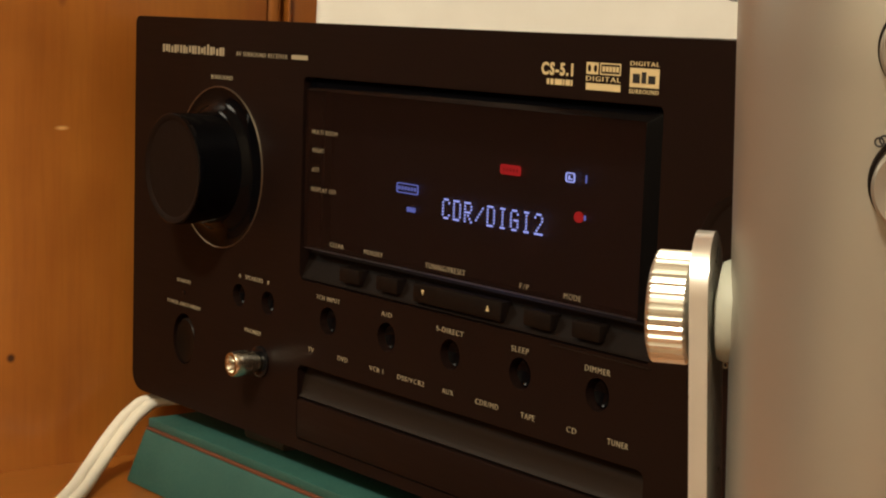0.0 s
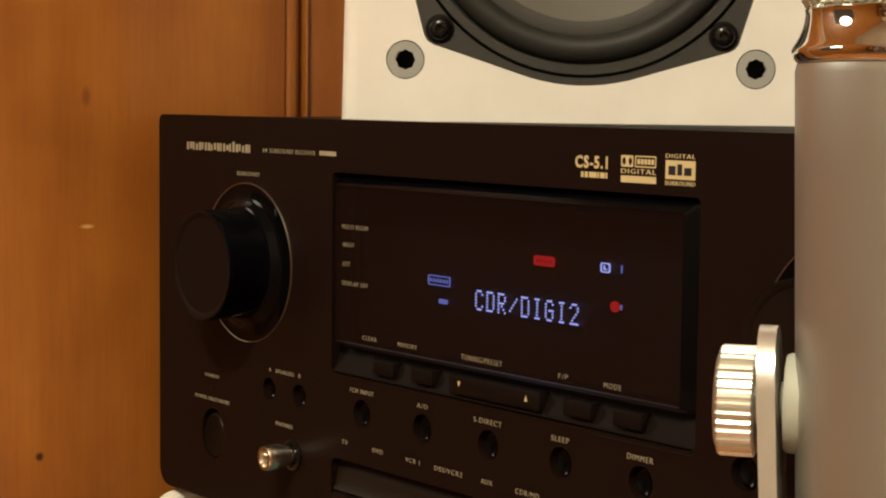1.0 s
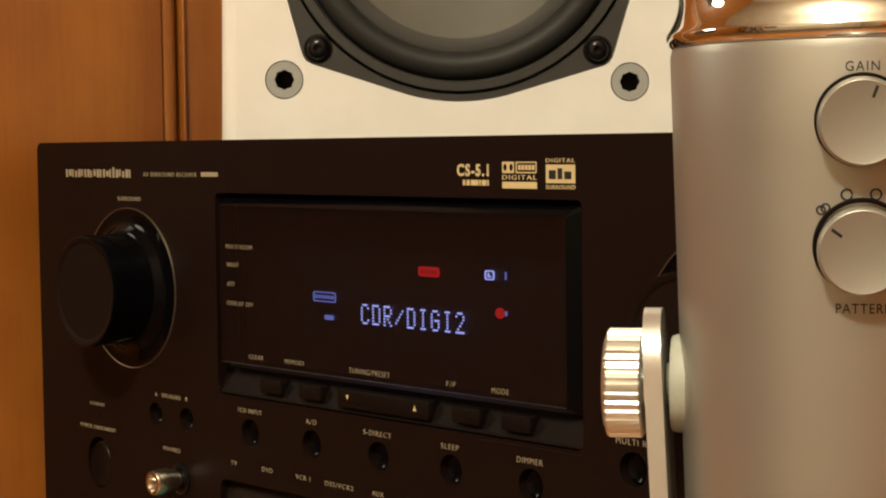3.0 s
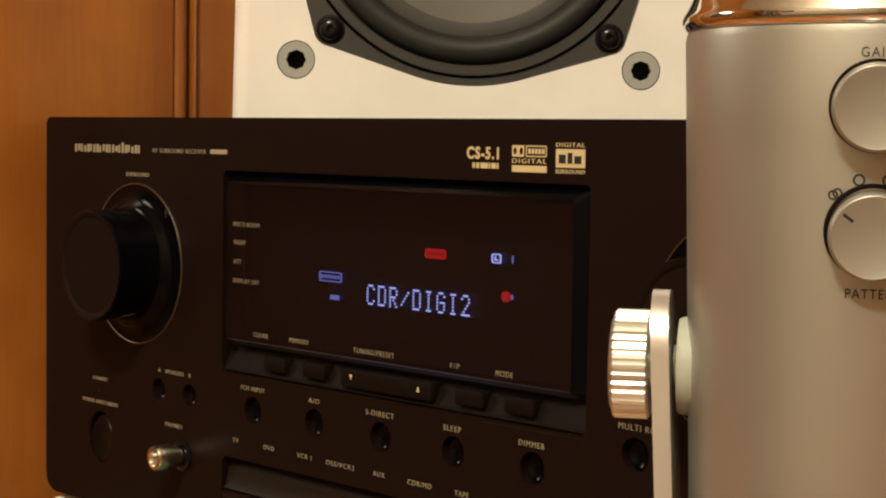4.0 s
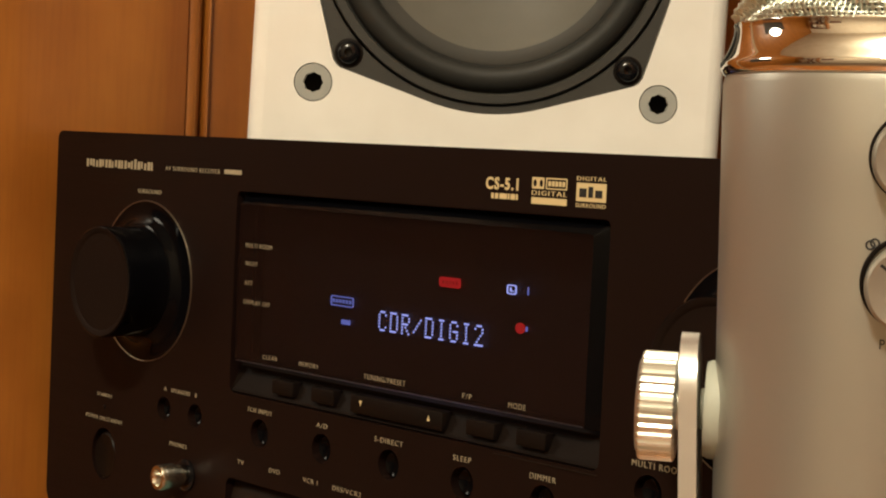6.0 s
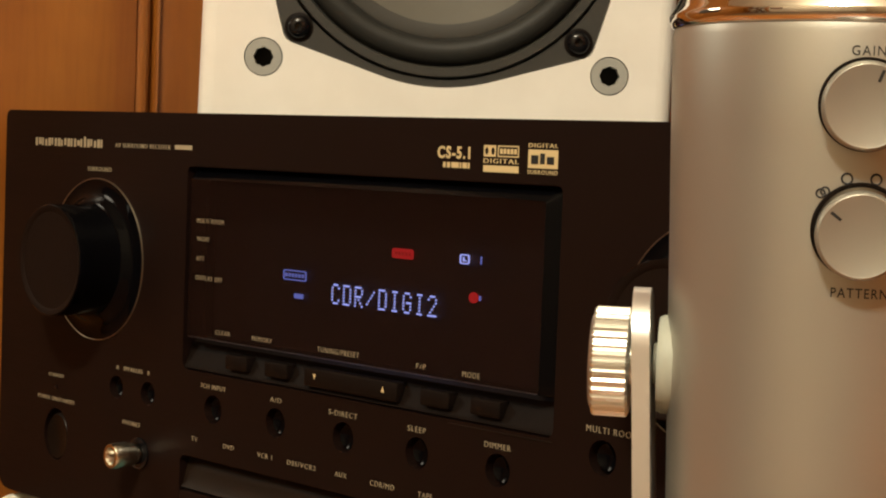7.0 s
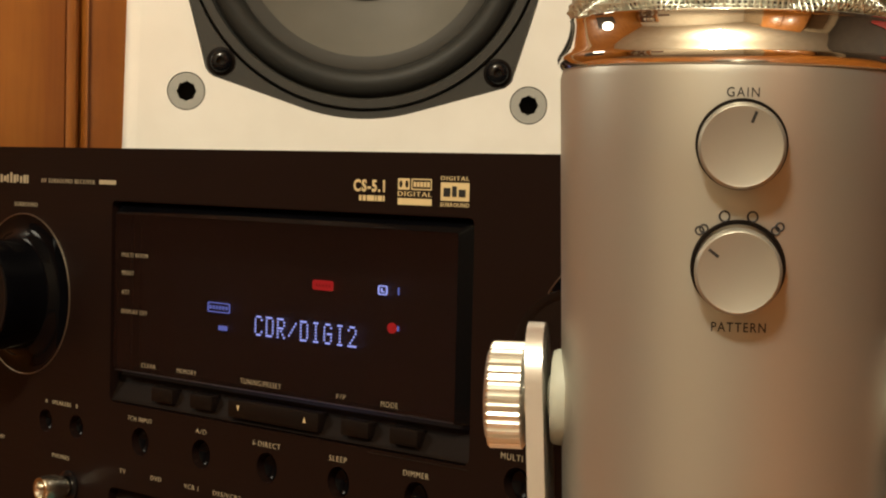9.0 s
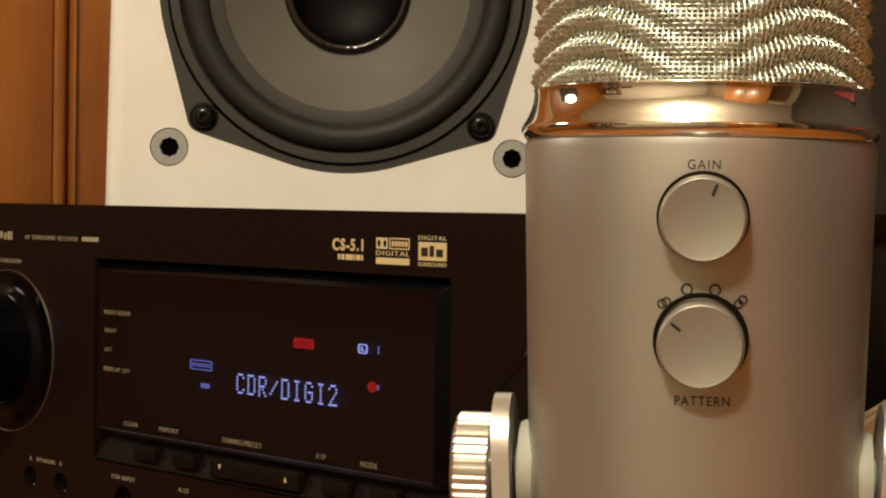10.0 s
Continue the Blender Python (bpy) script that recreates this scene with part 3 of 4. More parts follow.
    for x0, x1 in ((263.5, 264.6), (265.2, 266.6), (267.2, 270.6), (271.0, 271.7), (272.2, 274.2), (274.6, 275.4)):
        bar(x0, x1, 147.6, 149.4)
    # badge of two boxes over two lines
    p("badge_frame", plate(rounded(0.2875, 0.2965, 0.1516, 0.1552, 0.0002, None, 1), [rounded(0.2879, 0.2961, 0.1520, 0.1548, 0.0002, None, 1)], -0.0001, 0.0002), PRINT_GOLD)
    for i in range(5):
        bar(288.5 + i * 1.5, 289.6 + i * 1.5, 152.6, 154.2)
    p("badge_frame", plate(rounded(0.2815, 0.2867, 0.1516, 0.1552, 0.0002, None, 1), [circle(0.28275, 0.1534, 0.0008, 0.0012, 10), circle(0.28545, 0.1534, 0.0008, 0.0012, 10)], -0.0001, 0.0002), PRINT_GOLD)
    bar(281.5, 296.6, 146.8, 148.9)
    # square badge between two rows of short strokes
    bar(300.5, 312.7, 148.6, 154.3)
    for x0, x1, z0, z1 in ((301.9, 304.7, 149.9, 152.6), (305.6, 307.4, 149.9, 153.2), (308.4, 311.2, 149.9, 152.2)):
        bar(x0, x1, z0, z1, PRINT_BLACK, -0.0003)

    # lit characters: five by seven dots each
    glyphs = {"C": "01110 10001 10000 10000 10000 10001 01110", "D": "11110 10001 10001 10001 10001 10001 11110", "R": "11110 10001 10001 11110 10100 10010 10001",
              "/": "00000 00001 00010 00100 01000 10000 00000", "I": "01110 00100 00100 00100 00100 00100 01110", "G": "01110 10001 10000 10111 10001 10001 01110",
              "2": "01110 10001 00001 00010 00100 01000 11111"}
    y = 0.0130
    pitch_x, pitch_z, wx, wz = 0.00086, 0.00108, 0.00050, 0.00064
    for k, c in enumerate("CDR/DIGI2"):
        bm = bmesh.new()
        for r, line in enumerate(glyphs[c].split()):
            for q, on in enumerate(line):
                if on == "1":
                    x0, z0 = 0.1964 + k * 0.00613 + q * pitch_x, 0.1040 - r * pitch_z
                    box(x0, x0 + wx, y, y + 0.0004, z0 - wz / 2, z0 + wz / 2, bm=bm)
        p("lit_character", bm, BLUE_GLOW, "glowing blue-white dot character", smooth=None)

    def lit(x0, x1, z0, z1, mat, name="lit_sign", yy=y):
        p(name, box(x0 * MM, x1 * MM, yy, yy + 0.0004, z0 * MM, z1 * MM), mat, smooth=None)

    p("lit_frame", plate(rounded(0.1693, 0.1820, 0.1038, 0.1075, 0.0006, None, 2), [rounded(0.1697, 0.1816, 0.1042, 0.1071, 0.0004, None, 2)], y, y + 0.0004), BLUE_DIM, "glowing blue frame sign", smooth=None)
    for i in range(6):
        lit(170.5 + i * 1.85, 171.3 + i * 1.85, 105.0, 106.3, BLUE_DIM)
    for i in range(3):
        lit(175.8 + i * 1.75, 177.1 + i * 1.75, 97.4, 99.1, BLUE_DIM)
    p("lit_frame", plate(rounded(0.2270, 0.2374, 0.1157, 0.1191, 0.0008, None, 2), [rounded(0.2284 + i * 0.0017, 0.2293 + i * 0.0017, 0.1167, 0.1180, 0.0002, None, 1) for i in range(5)], y, y + 0.0004), RED_GLOW, "glowing red oblong sign", smooth=None)
    p("lit_frame", plate(rounded(0.2597, 0.2640, 0.1160, 0.1192, 0.0007, None, 2), [rounded(0.2601, 0.2636, 0.1164, 0.1188, 0.0005, None, 2)], y, y + 0.0004), BLUE_GLOW, "small glowing blue frame around a letter", smooth=None)
    lit(261.1, 261.6, 116.9, 118.3, BLUE_GLOW)
    lit(261.6, 262.7, 116.9, 117.3, BLUE_GLOW)
    lit(269.2, 269.6, 116.4, 119.0, BLUE_DIM)
    p("lit_frame", plate(circle(0.2666, 0.1053, 0.0021, 0.0018, 20), [rounded(0.2661, 0.2665, 0.1041, 0.1065, 0.0001, None, 1), rounded(0.2671, 0.2676, 0.1044, 0.1062, 0.0001, None, 1)], y, y + 0.0004), RED_GLOW, "glowing red round sign", smooth=None)
    lit(269.2, 269.8, 104.5, 106.1, BLUE_DIM)
    return rec


receiver = build_receiver()


# ---- the loudspeaker ----
def build_speaker():
    turn = pose(0.1769, 0.0795, 0.1630, 0, 0, 46) @ pose(0, 0, 0, 0, 1.05, 0)
    sp = thing("bookshelf_speaker", (0, 0, 0), "white bookshelf loudspeaker with grey-black woofer, standing on the receiver", "loudspeaker", turn=turn)
    half, high, deep = 0.0922, 0.29, 0.165
    zc = 0.0874
    # driver frame: a round rim drawn out to four corner ears
    R, wx = 0.0728, 0.0002
    spots = circle(0, 0, R, n=96)
    for sx in (1, -1):
        for sz in (1, -1):
            spots += circle(sx * 0.0547, sz * 0.0533, 0.0056, n=16)
    spots.sort()

    def hull(q):
        res = []
        for c in q:
            while len(res) > 1 and (res[-1][0] - res[-2][0]) * (c[1] - res[-2][1]) - (res[-1][1] - res[-2][1]) * (c[0] - res[-2][0]) <= 0:
                res.pop()
            res.append(c)
        return res
    loop = hull(spots)[:-1] + hull(spots[::-1])[:-1]
    loop = [(x + wx, z + zc) for x, z in loop]
    # cabinet: rounded upright edges, a round opening for the driver and two socket holes
    bm = bmesh.new()
    plan = []
    for cx, s in ((half, 1), (-half, -1)):
        r = 0.0065
        arc = [(cx - s * r + s * r * math.sin(t), r - r * math.cos(t)) for t in [math.pi / 2 * k / 6 for k in range(7)]]
        plan.append(arc)
    front = rounded(-half + 0.0065, half - 0.0065, 0.0, high, 0.0005, None, 1)
    panel = plate(front, [[(x * 1.004, zc + (z - zc) * 1.004) for x, z in loop], circle(-0.0671, 0.0224, 0.0075, n=48), circle(0.0671, 0.0224, 0.0075, n=48)], 0.0, 0.016)
    cab = part("baffle", panel, WHITE_CABINET, sp, "white vinyl front baffle", smooth=None)
    for s in (1, -1):
        bm = bmesh.new()
        arc = plan[0] if s == 1 else plan[1]
        pts = arc + [(s * half, deep), (s * (half - 0.012), deep), (s * (half - 0.012), 0.0165), (s * (half - 0.0065), 0.0165)]
        lo = [bm.verts.new((x, y, 0)) for x, y in pts]
        hi = [bm.verts.new((x, y, high)) for x, y in pts]
        for i in range(len(pts)):
            j = (i + 1) % len(pts)
            bm.faces.new((lo[i], lo[j], hi[j], hi[i]))
        bm.faces.new(lo)
        bm.faces.new(hi[::-1])
        part("side_panel", bm, WHITE_CABINET, sp, "white vinyl side with rounded front edge", smooth=40)
    w = half - 0.0122
    part("bottom_panel", box(-w, w, 0.0165, deep, 0.0, 0.012), WHITE_CABINET, sp)
    part("top_panel", box(-w, w, 0.0165, deep, high - 0.012, high), WHITE_CABINET, sp)
    part("back_panel", box(-w, w, deep - 0.012, deep - 0.001, 0.0125, high - 0.0125), BASKET, sp)
    part("woofer_frame", plate(loop, [circle(wx, zc, 0.0702, n=72)], 0.0010, 0.0060), BASKET, sp, "dark grey four-eared woofer frame", smooth=None)
    part("rim_gasket", lathe([(0.0695, -0.006), (0.0693, -0.0004), (0.0688, 0.0003), (0.0656, 0.0003), (0.0651, -0.0004), (0.0649, -0.003)], 96, out(wx, 0, zc)), BASKET, sp, "raised dark gasket ring")
    roll = [(0.0655, -0.0022), (0.0648, -0.0026)]
    for k in range(17):
        t = math.pi * k / 16
        roll.append((0.0594 + 0.0051 * math.cos(t), -0.0028 + 0.0046 * math.sin(t)))
    roll += [(0.0538, -0.0030)]
    part("surround", lathe(roll, 96, out(wx, 0, zc)), SURROUND, sp, "black rubber roll surround", smooth=60)
    part("cone_edge", lathe([(0.0541, -0.0033), (0.0539, -0.0026), (0.0525, -0.0025), (0.0490, -0.0031), (0.0484, -0.0033), (0.0483, -0.0040)], 96, out(wx, 0, zc)), EDGE_RING, sp, "dark grey rubber ring glued to the cone", smooth=60)
    cone = [(0.0486, -0.0032), (0.0484, -0.0036)]
    for k in range(1, 11):
        u = k / 10
        cone.append((0.0484 - 0.0234 * u, -0.0036 - 0.0105 * u - 0.0012 * math.sin(math.pi * u)))
    part("cone", lathe(cone, 96, out(wx, 0, zc)), CONE, sp, "matt grey paper cone", smooth=30)
    # hand-laid glue: its bead swells and thins round the cap
    glue = bmesh.new()
    rows = []
    for k in range(9):
        t = math.pi * k / 8
        row = []
        for j in range(160):
            a = 2 * math.pi * j / 160
            lump = 1 + 0.02 * math.sin(9 * a) + 0.03 * math.sin(37 * a + 1.0) + 0.03 * math.sin(53 * a)
            row.append(glue.verts.new(((0.0234 + 0.0020 * math.cos(t)) * math.cos(a), (0.0234 + 0.0020 * math.cos(t)) * math.sin(a), -0.0140 + 0.0019 * lump * math.sin(t))))
        rows.append(row)
    for p, q in zip(rows, rows[1:]):
        for j in range(160):
            glue.faces.new((p[j], p[(j + 1) % 160], q[(j + 1) % 160], q[j]))
    bmesh.ops.transform(glue, matrix=out(wx, 0, zc), verts=glue.verts)
    part("dust_cap_rim", glue, GLUE, sp, "lumpy glossy black glue ring", smooth=60)
    dome = [(0.0220 * math.cos(math.pi / 2 * k / 10), -0.0138 - 0.0110 * math.sin(math.pi / 2 * k / 10)) for k in range(10)] + [(0, -0.0248)]
    part("dust_cap", lathe(dome, 64, out(wx, 0, zc)), CAP_BLACK, sp, "black inverted dust cap", smooth=60)
    for sx in (1, -1):
        for dz in (-0.0528, 0.0528):
            x, z = wx + sx * 0.0542, zc + dz
            bolt = part("bolt", lathe([(0.0046, -0.0012), (0.0046, -0.0002), (0.0040, 0.0012), (0.0026, 0.0020), (0.0016, 0.0021), (0.0014, 0.0004), (0, 0.0002)], 28, out(x, 0, z)), BLACK_GLOSS, sp, "glossy black pan-head screw", smooth=40)
            part("washer", lathe([(0.0056, -0.0012), (0.0056, -0.0006), (0.004, -0.0004)], 28, out(x, 0, z)), BLACK_PLASTIC, bolt)
        x, z = sx * 0.0671, 0.0224
        # grille sockets: flat grey collar with a star-shaped hole
        star = [((0.0037 + 0.00018 * math.cos(8 * t)) * math.cos(t) + x, (0.0037 + 0.00018 * math.cos(8 * t)) * math.sin(t) + z) for t in [2 * math.pi * k / 84 for k in range(84)]]
        sock = part("grille_socket", plate(circle(x, z, 0.0071, n=48), [star], 0.0002, 0.004), INSERT, sp, "grey plastic grille socket with a star-shaped hole")
        part("socket_hole", lathe([(0.0085, -0.0045), (0.0047, -0.0045), (0.0047, -0.012), (0, -0.012)], 24, out(x, 0, z)), PRINT_BLACK, sock)
    # the foot is cut level, so that it rests on the receiver's cover
    for ob in sp.children:
        if ob.name.split(".")[0] in ("baffle", "side_panel", "bottom_panel"):
            for v in ob.data.vertices:
                if v.co.z < 0.003:
                    v.co.z = -0.0002 + 0.01833 * v.co.x
    return sp


speaker = build_speaker()


# ---- the microphone ----
def build_microphone():
    turn = pose(0.4601, -0.0741, -0.034, 0, 0, 35.7)
    mic = thing("usb_microphone", (0, 0, 0), "silver desktop microphone with chrome band on a forked stand", "microphone", turn=turn)
    H = 0.034       # heights below are measured from the receiver's foot line

    def lift(z):
        return z + H

    def radius(z):
        return 0.0346 + (z - 0.070) * (0.0379 - 0.0346) / 0.112

    body = [(0, 0.030), (0.028, 0.030), (0.0322, 0.0335)] + [(radius(z), z) for z in (0.04, 0.07, 0.1, 0.13, 0.16, 0.1786)] + [(0.0374, 0.1804), (0.034, 0.1806)]
    part("body", lathe([(r, lift(z)) for r, z in body], 96), SILVER, mic, "satin silver tapered body", smooth=40)
    band = [(0.0368, 0.1803), (0.0376, 0.1807), (0.0382, 0.1814), (0.0385, 0.1822), (0.0386, 0.1830), (0.0385, 0.1834)]
    for k in range(9):
        u = k / 8
        band.append((0.0359 + 0.0024 * (1 - u) ** 2, 0.1838 + 0.0072 * u))
    band += [(0.0361, 0.1914), (0.0359, 0.1918), (0.0350, 0.1919)]
    part("chrome_band", lathe([(r, lift(z)) for r, z in band], 128), CHROME, mic, "polished chrome band", smooth=60)
    # woven wire grille, two layers over dark foam
    def shape(z):
        """Radius of the grille at a height."""
        top = 0.2150
        if z < top:
            return 0.0350 - 0.045 * (z - 0.194)
        u = min(1.0, (z - top) / 0.0345)
        return (0.0350 - 0.045 * (top - 0.194)) * math.sqrt(max(0.0, 1 - u * u))

    def ripple(z, t):
        """Waves added to the mesh shape to imitate its bright moire bands, sagging at the front."""
        a = math.atan2(math.sin(t + math.pi / 2), math.cos(t + math.pi / 2))
        front = math.exp(-(a / 0.42) ** 2)
        return 0.0013 * (1 - 0.75 * front) * math.sin(2 * math.pi * (z - 0.1936 + 0.0080 * front + 0.0070 * abs(math.sin(a)) ** 6) / 0.0054)

    def weave(count, rows, inset, wire, step, name, label):
        verts, faces = [], []

        def strand(points, closed, wire=wire):
            n, start, sides = len(points), len(verts), 4
            for i in range(n):
                a = Vector(points[i - 1] if closed or i else points[i])
                b = Vector(points[(i + 1) % n] if closed or i < n - 1 else points[i])
                d = (b - a).normalized()
                q = Vector(points[i])
                radial = Vector((q.x, q.y, 0.0)).normalized()
                side = d.cross(radial).normalized()
                radial = side.cross(d)
                for k in range(sides):
                    t = 2 * math.pi * k / sides
                    verts.append(q + wire * (math.cos(t) * radial + math.sin(t) * side))
            for i in range(n if closed else n - 1):
                for k in range(sides):
                    a, b = start + i * sides, start + ((i + 1) % n) * sides
                    faces.append((a + k, a + (k + 1) % sides, b + (k + 1) % sides, b + k))

        for r in range(rows):
            z = 0.1914 + step * r
            n = count * 2
            line = []
            for i in range(n):
                t = 2 * math.pi * i / n
                base = shape(z) - inset + ripple(z, t) + wire * 0.9 * math.cos(math.pi * (i + r))
                line.append((base * math.cos(t), base * math.sin(t), lift(z)))
            strand(line, True, wire * 0.7)
        for c in range(count):
            t = 2 * math.pi * c / count
            line = []
            for r in range(rows):
                z = 0.1914 + step * r
                base = shape(z) - inset + ripple(z, t) + wire * 0.9 * (1 if (r + c) % 2 else -1)
                line.append((base * math.cos(t), base * math.sin(t), lift(z)))
            strand(line, False, wire * 1.12)
        me = bpy.data.meshes.new(name)
        me.from_pydata([tuple(v) for v in verts], [], faces)
        for f in me.polygons:
            f.use_smooth = True
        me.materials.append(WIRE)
        ob = new(name, me)
        ob.parent = mic
        return tagged(ob, label, kind="stuff")

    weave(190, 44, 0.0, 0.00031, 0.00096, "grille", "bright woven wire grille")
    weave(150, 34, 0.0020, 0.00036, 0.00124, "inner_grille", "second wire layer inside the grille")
    foam = [(0.029, 0.190)] + [(max(0.0, shape(z) - 0.0068), z) for z in (0.194, 0.2, 0.21, 0.216, 0.224, 0.23)] + [(0, 0.236)]
    part("foam", lathe([(r, lift(z)) for r, z in foam], 48), DARK_FOAM, mic, "dark foam inside the grille")
    part("cap", lathe([(0.021, lift(0.232)), (0.014, lift(0.2362)), (0, lift(0.238))], 48), CHROME, mic)

    # turning knobs on the front
    for z, angle, name, label in ((0.1644, 21, "gain_knob", "round satin silver gain knob"), (0.1397, -53, "pattern_knob", "round satin silver pattern knob")):
        y, gap = -radius(z), (0.0091 if name == "gain_knob" else 0.0094)
        at = Matrix.Translation((0.0012, y, lift(z))) @ Matrix.Rotation(radians(1.8), 4, "X") @ OUT
        knob = part(name, lathe([(0.0086, -0.002), (0.0086, 0.0043), (0.0085, 0.0047), (0.0081, 0.0054), (0.0079, 0.0055), (0.0076, 0.0054), (0, 0.0051)], 64, at), SILVER_FACE, mic, label)
        part("gap_ring", lathe([(gap, -0.003), (gap, 0.0006), (gap - 0.0003, 0.0009), (0.0085, 0.0009)], 64, Matrix.Translation((0, 0, 0.0003 if name == "gain_knob" else 0.0007)) @ at), BLACK_PLASTIC, knob, "black gap ring behind the knob")
        tick = box(-0.00030, 0.00030, 0.0049, 0.0073, 0.0050, 0.00542)
        bmesh.ops.transform(tick, matrix=at @ Matrix.Rotation(radians(-angle), 4, "Z"), verts=tick.verts)
        part("tick_mark", tick, PRINT_BLACK, knob)

    def wrapped(bm, x, z):
        """Bends flat marks round the body."""
        for v in bm.verts:
            r = radius(z) + 0.00008 - v.co.y
            t = (x + v.co.x) / radius(z)
            v.co = (r * math.sin(t), -r * math.cos(t), lift(z) + v.co.z)
        return bm

    part("printed_word", wrapped(lettering("GAIN", 0.0064, 0.0019, 0.00004, 0.0), 0.0012, 0.1750), PRINT_DARK, mic)
    part("printed_word", wrapped(lettering("PATTERN", 0.0108, 0.0019, 0.00004, 0.008), 0.0017, 0.1283), PRINT_DARK, mic)
    for x, z, two in ((-0.0062, 0.1474, True), (-0.0017, 0.1504, False), (0.0038, 0.1504, False), (0.0088, 0.1481, True)):
        bm = tube([((0.0008 if two else 0.0010) * math.cos(t) - (0.00035 if two else 0), 0, (0.0008 if two else 0.0010) * math.sin(t) - (0.0004 if two and x > 0 else 0)) for t in [2 * math.pi * k / 20 for k in range(20)]], 0.00020, 5, True)
        if two:
            tube([(0.0008 * math.cos(t) + 0.0005, 0, 0.0008 * math.sin(t) + 0.0004) for t in [2 * math.pi * k / 20 for k in range(20)]], 0.00020, 5, True, bm)
        part("pattern_symbol", wrapped(bm, x, z), PRINT_DARK, mic)

    # forked stand with its two thumb screws
    zc = 0.1083
    for s in (-1, 1):
        arm = bmesh.new()
        outline = [(0.0125, -0.006)] + [(0.0125 * math.cos(t), zc + 0.0041 + 0.0125 * math.sin(t)) for t in [math.pi * k / 16 for k in range(17)]] + [(-0.0125, -0.006)]
        rows = [[arm.verts.new((s * x, y, lift(z))) for y, z in outline] for x in (0.0390, 0.0428)]
        for v in arm.verts:      # the arms lean in towards the foot
            v.co.x -= s * 0.048 * (lift(zc) - v.co.z)
        for i in range(len(outline)):
            j = (i + 1) % len(outline)
            arm.faces.new((rows[0][i], rows[0][j], rows[1][j], rows[1][i]))
        arm.faces.new(rows[0])
        arm.faces.new(rows[1][::-1])
        bmesh.ops.bevel(arm, geom=[e for e in arm.edges if e.calc_face_angle(0) > 1.0], offset=0.0009, segments=2, profile=0.5, affect="EDGES")
        part("stand_arm", arm, YOKE, mic, "flat silver stand arm with a rounded top", smooth=40)
        side = Matrix.Translation((0, 0, lift(zc))) @ Matrix.Rotation(radians(90 * s), 4, "Y")
        part("pivot_disc", lathe([(0.0106, 0.0336), (0.0108, 0.0352), (0.0107, 0.0368), (0.0103, 0.0377), (0.0045, 0.0378), (0.0045, 0.0388), (0, 0.0388)], 48, side), RUBBER_GREY, mic, "pale grey rubber pivot disc", smooth=40)
        part("pivot_boss", lathe([(0.0185, 0.0298), (0.0160, 0.0318), (0.0134, 0.0334), (0.0116, 0.0343), (0.0100, 0.0343)], 48, side), SILVER, mic, "flared silver boss", smooth=60)
        ridges, teeth = bmesh.new(), 36
        rows = []
        for x, scale in ((0.0437, 0.93), (0.0442, 1.0), (0.0512, 1.0), (0.0517, 0.97)):
            ring = []
            for k in range(teeth * 4):
                r = (0.0120 if k % 4 in (1, 2) else 0.0115) * scale
                t = 2 * math.pi * k / (teeth * 4)
                ring.append(ridges.verts.new((r * math.cos(t), r * math.sin(t), x)))
            rows.append(ring)
        for a, b in zip(rows, rows[1:]):
            for k in range(teeth * 4):
                j = (k + 1) % (teeth * 4)
                ridges.faces.new((a[k], a[j], b[j], b[k]))
        ridges.faces.new(rows[0][::-1])
        ridges.faces.new(rows[-1])
        bmesh.ops.transform(ridges, matrix=side, verts=ridges.verts)
        screw = part("thumb_screw", ridges, STEEL, mic, "ridged shiny metal thumb screw", smooth=20)
        part("screw_cap", lathe([(0.0110, 0.0516), (0.0098, 0.0523), (0.005, 0.0527), (0, 0.0528)], 48, side), STEEL, screw)
        part("screw_neck", lathe([(0.005, 0.0427), (0.005, 0.0440)], 24, side), STEEL, screw)
    part("stand_bridge", box(-0.0388, 0.0388, -0.0125, 0.0125, lift(-0.012), lift(-0.0062), 0.0015), YOKE, mic)
    part("stand_base", lathe([(0, 0), (0.058, 0), (0.060, 0.003), (0.058, 0.010), (0.045, 0.0165), (0.018, 0.0215), (0, 0.0218)], 64), YOKE, mic, "round silver stand base")
    return mic


microphone = build_microphone()


# ---- things round the receiver ----
def build_teal_box():
    b = thing("flat_box", (0.23, 0.2, -0.034), "flat teal card box with a brown lid edge, under the receiver", "box")
    w = Matrix.Translation((-0.23, -0.2, 0.034))
    x0, x1, z0, z1 = 0.0215, 0.43, -0.0338, -0.0074
    bm = bmesh.new()
    prof = [(-0.0160, z0), (-0.0070, z1 - 0.0050), (0.39, z1 - 0.0050), (0.39, z0)]
    ends = [[bm.verts.new((x, y, z)) for y, z in prof] for x in (x0, x1)]
    for i in range(4):
        j = (i + 1) % 4
        bm.faces.new((ends[0][i], ends[0][j], ends[1][j], ends[1][i]))
    bm.faces.new(ends[0])
    bm.faces.new(ends[1][::-1])
    bmesh.ops.bevel(bm, geom=bm.edges[:], offset=0.0008, segments=2, profile=0.5, affect="EDGES")
    part("tray", bm, TEAL, b, "teal card tray", m=w)
    part("lid_edge", box(x0 + 0.0004, x1, -0.0068, 0.388, z1 - 0.0050, z1 - 0.0038, 0.0003), BROWN_EDGE, b, "brown card edge", m=w)
    part("lid", box(x0 + 0.0006, x1, -0.0058, 0.388, z1 - 0.0038, z1, 0.0005), TEAL, b, "teal card lid", m=w)
    return b


